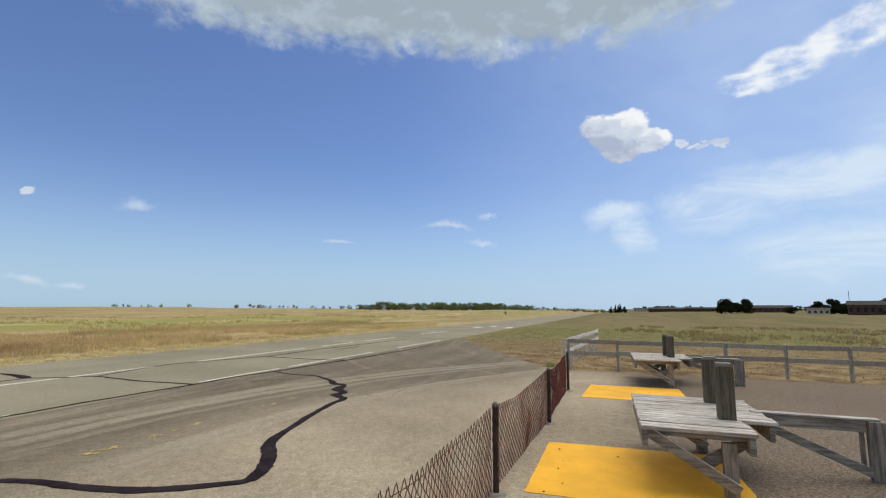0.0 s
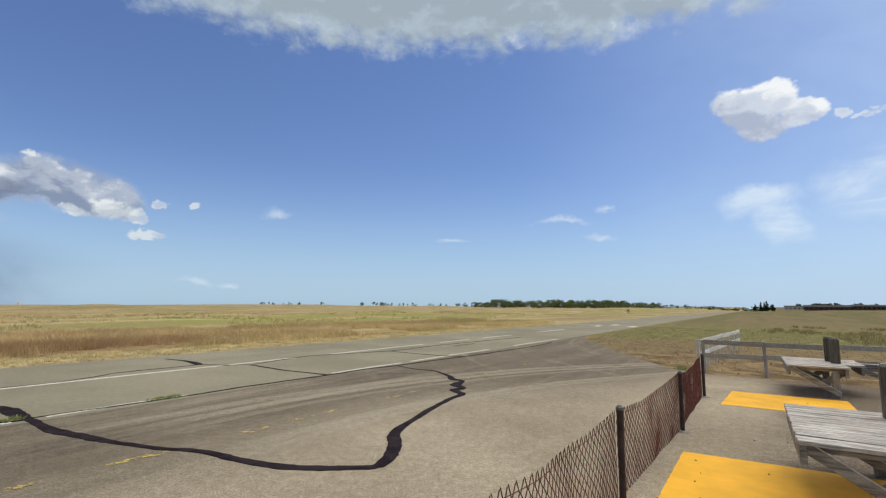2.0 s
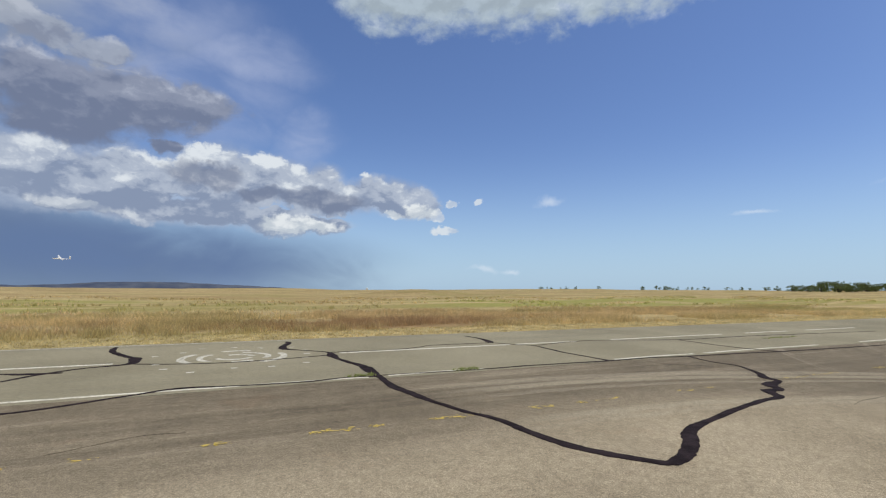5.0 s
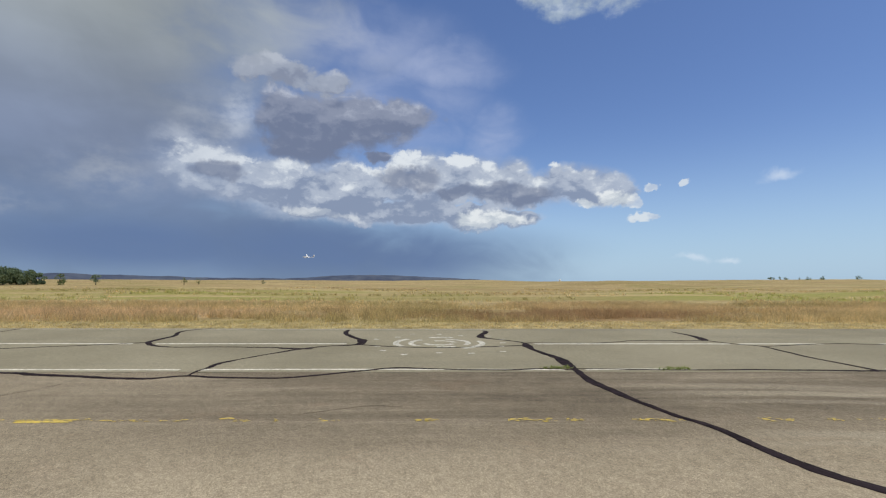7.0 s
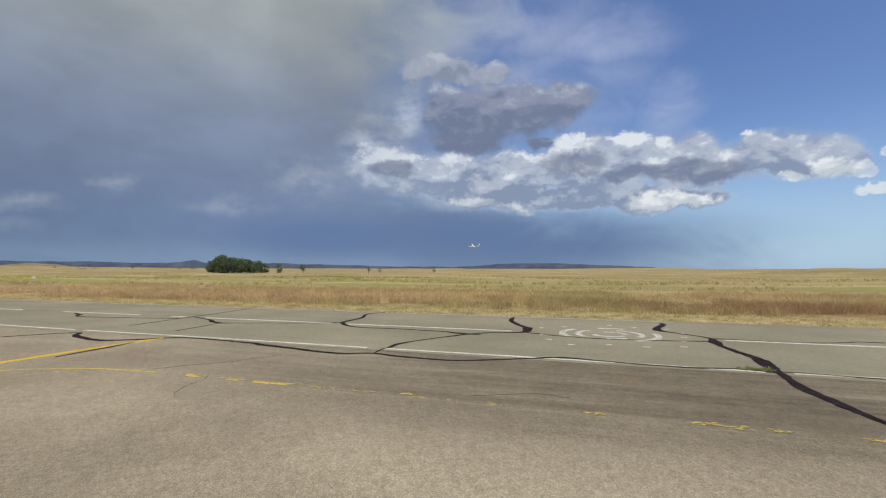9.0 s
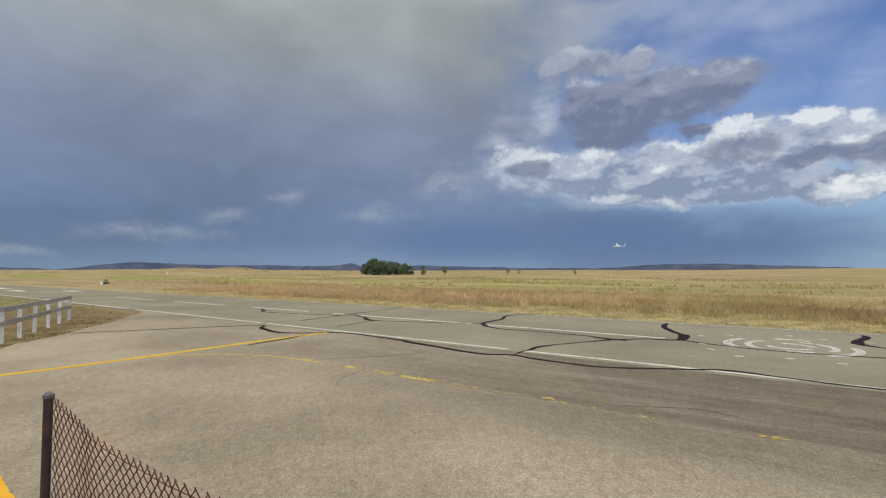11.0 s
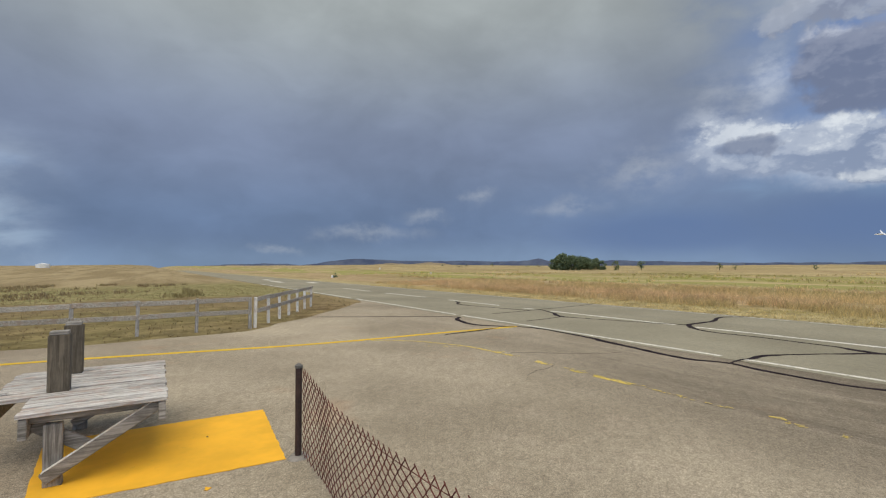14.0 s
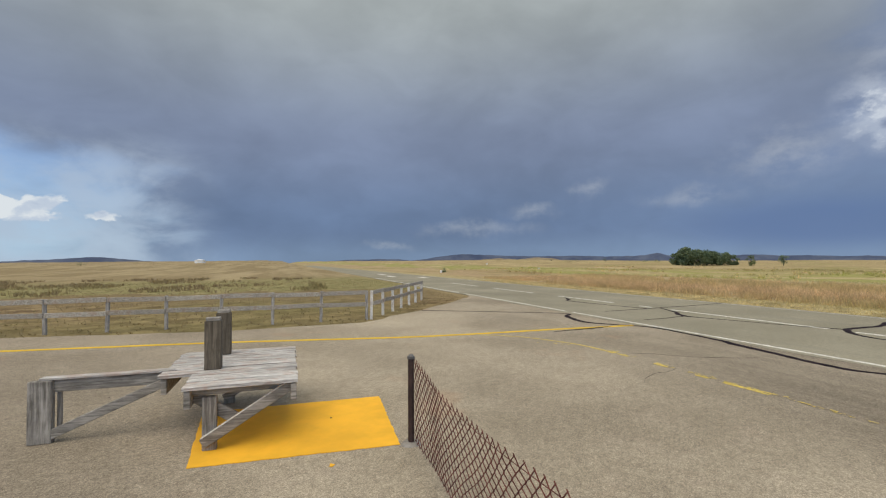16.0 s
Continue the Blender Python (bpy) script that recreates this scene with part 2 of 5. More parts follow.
    faint = blobs([(17.2, 10.45, 2.6, 0.75), (-16.9, 10.25, 3.4, 0.5), (-21.0, 8.35, 2.6, 0.5), (25.3, 2.3, 2.2, 0.5), (22.6, 2.4, 1.6, 0.4), (-3, 8.0, 2.4, 0.4), (-22, 11.2, 1.5, 0.4)])
    faint_mask = k.ramp(k.math("MULTIPLY_ADD", wisp, 1.2, faint), -0.1, 1.1)
    col = k.mix(k.math("MULTIPLY", faint_mask, 0.5), col, (0.74, 0.81, 0.90))

    bg = k.add("ShaderNodeBackground")
    k.put(bg.inputs[0], col)
    bg.inputs[1].default_value = 1.0
    k.put(k.add("ShaderNodeOutputWorld").inputs[0], bg.outputs[0])


SKY_GAIN, SKY_TINT = 0.094, (0.90, 1.0, 1.27)
build_sky()


# ---- materials ----
def material(name, paint, rough=0.85, metal=0.0, bump=0.0, bump_scale=0.02, gloss=0.3, thin=0.0):
    """A material; paint(k, p) gets the node short hand and the object coordinates, and gives colour and relief height."""
    m = bpy.data.materials.new(name)
    m.use_nodes = True
    k = Nodes(m.node_tree)
    p = k.add("ShaderNodeTexCoord").outputs["Object"]
    colour, height = paint(k, p)
    b = k.add("ShaderNodeBsdfPrincipled")
    k.put(b.inputs["Base Color"], (*colour, 1.0) if isinstance(colour, tuple) else colour)
    k.put(b.inputs["Roughness"], rough)
    b.inputs["Metallic"].default_value = metal
    b.inputs["Specular IOR Level"].default_value = gloss
    if bump and height is not None:
        n = k.add("ShaderNodeBump")
        n.inputs["Strength"].default_value, n.inputs["Distance"].default_value = bump, bump_scale
        k.put(n.inputs["Height"], height)
        k.put(b.inputs["Normal"], n.outputs[0])
    shader = b.outputs[0]
    if thin:
        through_leaf = k.add("ShaderNodeBsdfTranslucent")
        k.put(through_leaf.inputs[0], colour)
        both = k.add("ShaderNodeMixShader")
        both.inputs[0].default_value = thin
        k.put(both.inputs[1], shader)
        k.put(both.inputs[2], through_leaf.outputs[0])
        shader = both.outputs[0]
    k.put(k.add("ShaderNodeOutputMaterial").inputs[0], shader)
    return m


def flat_uv(k, p):
    """Position along and across the runway from world coordinates."""
    q = k.add("ShaderNodeNewGeometry").outputs["Position"]
    x, y, z = k.split(q)
    u = k.math("MULTIPLY_ADD", x, math.cos(TH), k.math("MULTIPLY", y, math.sin(TH)))
    n = k.math("MULTIPLY_ADD", x, -math.sin(TH), k.math("MULTIPLY", y, math.cos(TH)))
    return u, n, q


def paint_meadow(k, p):
    u, n, q = flat_uv(k, p)
    long_v = k.xyz(k.math("MULTIPLY", u, 0.22), n, 0.0)
    band = k.noise(long_v, 0.07, 6.0, 0.62, 0.4)
    strip = k.noise(k.xyz(k.math("MULTIPLY", u, 0.10), n, 4.0), 0.16, 5.0, 0.6, 0.3)
    patch = k.noise(q, 0.022, 6.0, 0.6)
    drift = k.noise(k.xyz(k.math("MULTIPLY", u, 0.045), k.math("MULTIPLY", n, 0.30), 8.0), 0.5, 6.0, 0.62, 0.8)
    rusty = k.noise(k.xyz(k.math("MULTIPLY", u, 0.07), k.math("MULTIPLY", n, 0.22), 2.0), 0.42, 5.0, 0.6, 0.6)
    clump = k.noise(q, 0.9, 6.0, 0.7)
    fine = k.noise(q, 14.0, 4.0, 0.7)
    c = k.mix(k.ramp(clump, 0.3, 0.7), (0.30, 0.23, 0.115), (0.40, 0.315, 0.165))
    c = k.mix(k.math("MULTIPLY", k.ramp(strip, 0.46, 0.58), 0.55), c, (0.27, 0.19, 0.10))
    c = k.mix(k.math("MULTIPLY", k.ramp(band, 0.46, 0.34), 0.8), c, (0.42, 0.335, 0.18))
    c = k.mix(k.math("MULTIPLY", k.ramp(patch, 0.49, 0.62), 0.6), c, (0.225, 0.215, 0.075))
    c = k.mix(k.math("MULTIPLY", k.ramp(drift, 0.50, 0.62), 0.75), c, (0.46, 0.365, 0.20))
    c = k.mix(k.math("MULTIPLY", k.ramp(drift, 0.46, 0.36), 0.65), c, (0.235, 0.20, 0.085))
    reddish = k.math("MULTIPLY", k.math("MULTIPLY", k.ramp(n, 23.0, 25.0), k.ramp(u, 24.0, 10.0, 0.08, 1.0)), k.ramp(n, 38.0, 56.0, 1.0, 0.2))
    c = k.mix(k.math("MULTIPLY", reddish, k.ramp(rusty, 0.44, 0.62, 0.15, 0.85)), c, k.mix(k.ramp(clump, 0.35, 0.65), (0.30, 0.205, 0.12), (0.44, 0.325, 0.20)))
    pu, pn = k.math("DIVIDE", k.math("SUBTRACT", u, 7.0), 10.0), k.math("DIVIDE", k.math("SUBTRACT", n, 26.8), 3.6)
    scorched = k.ramp(k.math("MULTIPLY_ADD", k.math("SUBTRACT", rusty, 0.5), 2.2, k.math("SQRT", k.math("MULTIPLY_ADD", pu, pu, k.math("MULTIPLY", pn, pn)))), 1.1, 0.3)
    c = k.mix(k.math("MULTIPLY", scorched, 0.6), c, (0.20, 0.115, 0.065))
    # green strip beyond the tall grass, mown verge beside the runway
    jag = k.math("MULTIPLY_ADD", k.math("SUBTRACT", band, 0.5), 30.0, n)
    green = k.math("MULTIPLY", k.ramp(jag, 42.0, 50.0), k.ramp(jag, 66.0, 90.0, 1.0, 0.0))
    c = k.mix(k.math("MULTIPLY", green, k.math("MULTIPLY", k.ramp(drift, 0.44, 0.60, 0.85, 0.0), k.ramp(k.math("ABSOLUTE", k.math("SUBTRACT", u, 4.0)), 8.0, 30.0, 0.3, 1.0))), c, (0.275, 0.275, 0.085))
    verge = k.math("MULTIPLY", k.ramp(n, 19.0, 20.0), k.ramp(k.math("MULTIPLY_ADD", k.math("SUBTRACT", clump, 0.5), 3.0, n), 22.3, 24.3, 1.0, 0.0))
    c = k.mix(k.math("MULTIPLY", verge, 0.8), c, k.mix(k.ramp(clump, 0.35, 0.65), (0.30, 0.245, 0.125), (0.43, 0.355, 0.19)))
    # the near side of the runway: bare brown turf by the fences, a mown tan track, then a green strip
    near = k.ramp(n, 9.0, 13.0, 1.0, 0.0)
    off = k.math("MULTIPLY_ADD", k.math("SUBTRACT", strip, 0.5), 16.0, k.math("ABSOLUTE", u))
    turf = k.mix(k.ramp(clump, 0.36, 0.62), (0.135, 0.088, 0.050), (0.265, 0.195, 0.105))
    turf = k.mix(k.math("MULTIPLY", k.ramp(patch, 0.46, 0.62), 0.5), turf, (0.16, 0.155, 0.055))
    turf = k.mix(k.math("MULTIPLY", k.ramp(off, 25.0, 31.0), 0.8), turf, (0.205, 0.155, 0.082))
    lush = k.mix(k.ramp(clump, 0.36, 0.62), (0.125, 0.130, 0.045), (0.215, 0.195, 0.080))
    lush = k.mix(k.ramp(u, 0.0, -30.0), lush, k.mix(k.ramp(clump, 0.36, 0.62), (0.185, 0.178, 0.068), (0.285, 0.245, 0.12)))
    turf = k.mix(k.math("MULTIPLY", k.ramp(off, 36.0, 39.0), k.ramp(off, 56.0, 95.0, 0.9, 0.0)), turf, lush)
    turf = k.mix(k.math("MULTIPLY", k.ramp(off, 60.0, 110.0), 0.85), turf, k.mix(k.ramp(strip, 0.42, 0.6), (0.14, 0.128, 0.055), (0.20, 0.16, 0.085)))
    slope = k.mix(k.ramp(strip, 0.40, 0.62), (0.25, 0.19, 0.105), (0.36, 0.285, 0.165))
    turf = k.mix(k.math("MULTIPLY", k.ramp(k.math("MULTIPLY_ADD", k.math("SUBTRACT", band, 0.5), 60.0, u), -58.0, -82.0), 0.9), turf, slope)
    c = k.mix(near, c, turf)
    c = k.vec("SCALE", c, scale=k.math("MULTIPLY", k.ramp(fine, 0.25, 0.75, 0.76, 1.22), k.ramp(clump, 0.25, 0.75, 0.95, 1.25)))
    return c, k.math("ADD", k.math("MULTIPLY", clump, 0.6), k.math("MULTIPLY", fine, 0.4))


def paint_apron(k, p):
    u, n, q = flat_uv(k, p)
    big = k.noise(q, 0.22, 5.0, 0.6)
    mid = k.noise(q, 1.7, 6.0, 0.65)
    grit = k.noise(q, 55.0, 3.0, 0.75)
    stones = k.noise(q, 22.0, 5.0, 0.85)
    mottle = k.noise(q, 7.0, 5.0, 0.75)
    speck = k.noise(q, 130.0, 2.0, 0.6)
    c = k.mix(k.ramp(big, 0.3, 0.7), (0.24, 0.202, 0.148), (0.37, 0.315, 0.235))
    c = k.mix(k.math("MULTIPLY", k.ramp(mid, 0.45, 0.75), 0.4), c, (0.31, 0.255, 0.195))
    rust = k.noise(k.vec("ADD", q, (31.0, 7.0, 0.0)), 0.5, 4.0, 0.6)
    c = k.mix(k.math("MULTIPLY", k.ramp(rust, 0.60, 0.72), 0.35), c, (0.33, 0.215, 0.14))
    # dark rubber and oil band beside the runway, with lighter sweeps
    streak = k.noise(k.xyz(k.math("MULTIPLY", u, 0.10), k.math("MULTIPLY", n, 1.5), 0.0), 0.9, 6.0, 0.65, 0.4)
    wob = k.math("ADD", k.math("MULTIPLY_ADD", k.math("SUBTRACT", big, 0.5), 3.2, n), k.math("ADD", k.ramp(u, 7.0, 20.0, 0.0, 5.5), k.ramp(k.math("ABSOLUTE", k.math("SUBTRACT", u, 0.5)), 7.0, 1.5, 0.0, 0.7)))
    dark = k.math("MULTIPLY", k.ramp(wob, 5.2, 8.4), k.ramp(k.math("MULTIPLY_ADD", k.math("SUBTRACT", mid, 0.5), 5.0, u), -13.0, 0.0, 0.26, 1.0))
    c = k.mix(k.math("MULTIPLY", dark, k.math("MULTIPLY", k.ramp(streak, 0.30, 0.68, 0.95, 0.55), k.ramp(mid, 0.35, 0.7, 1.0, 0.8))), c, (0.092, 0.076, 0.058))
    sweep = k.math("MULTIPLY", k.ramp(wob, 6.2, 7.5), k.ramp(streak, 0.57, 0.64))
    c = k.mix(k.math("MULTIPLY", sweep, 0.25), c, (0.31, 0.27, 0.215))
    reach = k.math("MULTIPLY", k.ramp(u, 8.0, 17.0), k.ramp(n, 1.4, 3.0))
    c = k.mix(k.math("MULTIPLY", reach, 0.38), c, (0.150, 0.126, 0.096))
    # pale sweeps where wheels turn off the runway
    bend = k.math("SUBTRACT", u, 5.0)
    curve = k.math("MULTIPLY_ADD", k.math("MULTIPLY", bend, bend), 0.027, n)
    for at, wide, power in ((8.8, 0.10, 0.55), (9.35, 0.14, 0.45), (8.2, 0.07, 0.35), (6.45, 0.09, 0.5), (6.1, 0.06, 0.4)):
        off_line = k.math("ABSOLUTE", k.math("SUBTRACT", k.math("MULTIPLY_ADD", k.math("SUBTRACT", big, 0.5), 0.5, curve), at))
        track = k.ramp(k.math("MULTIPLY_ADD", k.math("SUBTRACT", mid, 0.5), 0.4, off_line), wide, wide * 2.6, 1.0, 0.0)
        c = k.mix(k.math("MULTIPLY", k.math("MULTIPLY", track, power), k.ramp(u, 3.0, 6.0)), c, (0.33, 0.29, 0.225))
    du, dn = k.math("SUBTRACT", u, 34.0), k.math("ADD", n, 9.0)
    turn_r = k.math("SQRT", k.math("MULTIPLY_ADD", du, du, k.math("MULTIPLY", dn, dn)))
    tyre = k.noise(k.xyz(turn_r, k.math("MULTIPLY", u, 0.04), 0.0), 1.6, 4.0, 0.7)
    c = k.mix(k.math("MULTIPLY", reach, k.ramp(tyre, 0.56, 0.66, 0.0, 0.6)), c, (0.29, 0.25, 0.195))
    c = k.mix(k.math("MULTIPLY", reach, k.ramp(tyre, 0.44, 0.34, 0.0, 0.4)), c, (0.10, 0.085, 0.068))
    # loose brown gravel round the tables and behind
    soil = k.math("MULTIPLY", k.ramp(k.math("MULTIPLY_ADD", k.math("SUBTRACT", mid, 0.5), 1.6, n), -1.1, 0.2, 1.0, 0.0), k.ramp(u, -4.0, 5.0, 0.28, 1.0))
    c = k.mix(k.math("MULTIPLY", soil, 0.85), c, k.mix(k.ramp(stones, 0.36, 0.64), (0.070, 0.052, 0.040), (0.185, 0.146, 0.114)))
    c = k.vec("SCALE", c, scale=k.math("MULTIPLY", k.math("MULTIPLY", k.ramp(grit, 0.3, 0.7, 0.72, 1.28), k.ramp(stones, 0.3, 0.7, 0.74, 1.26)), k.ramp(mottle, 0.3, 0.7, 1.07, 1.38)))
    c = k.vec("SCALE", c, scale=k.math("MULTIPLY", k.ramp(speck, 0.3, 0.7, 0.76, 1.24), k.ramp(stones, 0.63, 0.72, 1.0, 0.5)))
    crumbs = k.noise(k.vec("ADD", q, (3.0, 9.0, 0.0)), 30.0, 3.0, 0.7)
    c = k.mix(k.math("MULTIPLY", k.ramp(crumbs, 0.66, 0.72), 0.55), c, (0.55, 0.50, 0.42))
    return c, k.math("ADD", k.math("MULTIPLY", grit, 0.6), stones)


def paint_runway(k, p):
    u, n, q = flat_uv(k, p)
    big = k.noise(q, 0.18, 5.0, 0.6)
    streak = k.noise(k.xyz(k.math("MULTIPLY", u, 0.06), n, 0.0), 0.8, 6.0, 0.65, 0.4)
    grit = k.noise(q, 50.0, 3.0, 0.75)
    c = k.mix(k.ramp(big, 0.3, 0.7), (0.205, 0.186, 0.135), (0.275, 0.25, 0.185))
    c = k.mix(k.math("MULTIPLY", k.ramp(streak, 0.5, 0.75), 0.4), c, (0.15, 0.14, 0.118))
    c = k.vec("SCALE", c, scale=k.math("MULTIPLY", k.ramp(grit, 0.3, 0.7, 0.78, 1.22), k.ramp(k.noise(q, 9.0, 5.0, 0.8), 0.3, 0.7, 1.02, 1.36)))
    return c, grit


def paint_worn(colour, under, lo, hi, scale=7.0):
    """Line paint rubbed through to the surface below."""
    def paint(k, p):
        q = k.add("ShaderNodeNewGeometry").outputs["Position"]
        wear = k.noise(q, scale, 6.0, 0.75)
        tone = k.noise(q, 1.3, 4.0, 0.6)
        c = k.vec("SCALE", k.mix(0.0, colour, colour), scale=k.ramp(tone, 0.3, 0.7, 0.86, 1.08))
        return k.mix(k.ramp(wear, lo, hi), c, under), wear
    return paint


def paint_tar(k, p):
    q = k.add("ShaderNodeNewGeometry").outputs["Position"]
    a, b = k.noise(q, 3.5, 5.0, 0.6), k.noise(q, 40.0, 4.0, 0.7)
    c = k.mix(k.ramp(a, 0.35, 0.7), (0.016, 0.011, 0.014), (0.036, 0.026, 0.031))
    return k.mix(k.ramp(b, 0.68, 0.80), c, (0.10, 0.10, 0.085)), b


def paint_wood(dark, light, along=0, stain=None):
    """Weathered timber with its grain along one axis of the part."""
    def paint(k, p):
        sq = [9.0, 9.0, 9.0]
        sq[along] = 0.55
        rnd = k.add("ShaderNodeObjectInfo").outputs["Random"]
        shift = k.vec("ADD", p, k.xyz(k.math("MULTIPLY", rnd, 37.0), k.math("MULTIPLY", rnd, 19.0), k.math("MULTIPLY", rnd, 11.0)))
        g = k.noise(k.vec("MULTIPLY", shift, tuple(sq)), 3.5, 7.0, 0.7, 0.5)
        blot = k.noise(shift, 4.0, 5.0, 0.65)
        c = k.mix(k.ramp(g, 0.34, 0.66), dark, light)
        if stain:
            c = k.mix(k.math("MULTIPLY", k.ramp(blot, 0.48, 0.66), 0.65), c, stain)
        c = k.vec("SCALE", c, scale=k.math("MULTIPLY", k.ramp(blot, 0.3, 0.7, 0.8, 1.15), k.ramp(rnd, 0.0, 1.0, 0.85, 1.12, smooth=False)))
        return c, g
    return paint


def paint_mottle(a, b, scale=6.0):
    def paint(k, p):
        v = k.noise(p, scale, 6.0, 0.65)
        return k.mix(k.ramp(v, 0.32, 0.68), a, b), v
    return paint


def paint_leaf(a, b):
    def paint(k, p):
        r = k.add("ShaderNodeNewGeometry").outputs["Random Per Island"]
        v = k.noise(p, 0.6, 3.0, 0.6)
        return k.mix(k.math("MULTIPLY_ADD", r, 0.6, k.math("MULTIPLY", v, 0.4)), a, b), None
    return paint


def paint_grass(stops):
    """Dry grass: each blade has its own tone, and drifts of colour run along the runway."""
    def paint(k, p):
        u, n, q = flat_uv(k, p)
        r = k.add("ShaderNodeNewGeometry").outputs["Random Per Island"]
        drift = k.noise(k.xyz(k.math("MULTIPLY", u, 0.3), n, 0.0), 0.09, 4.0, 0.6)
        c = k.mix(r, stops[0], stops[1])
        return k.mix(k.math("MULTIPLY", k.ramp(drift, 0.45, 0.6), 0.75), c, k.mix(r, stops[2], stops[3])), None
    return paint


def paint_blades(k, p):
    """Blades that take the tone of the meadow they grow in, each a little lighter or darker."""
    c, _ = paint_meadow(k, p)
    r = k.add("ShaderNodeNewGeometry").outputs["Random Per Island"]
    return k.vec("SCALE", c, scale=k.ramp(r, 0.0, 1.0, 1.22, 2.15, smooth=False)), None


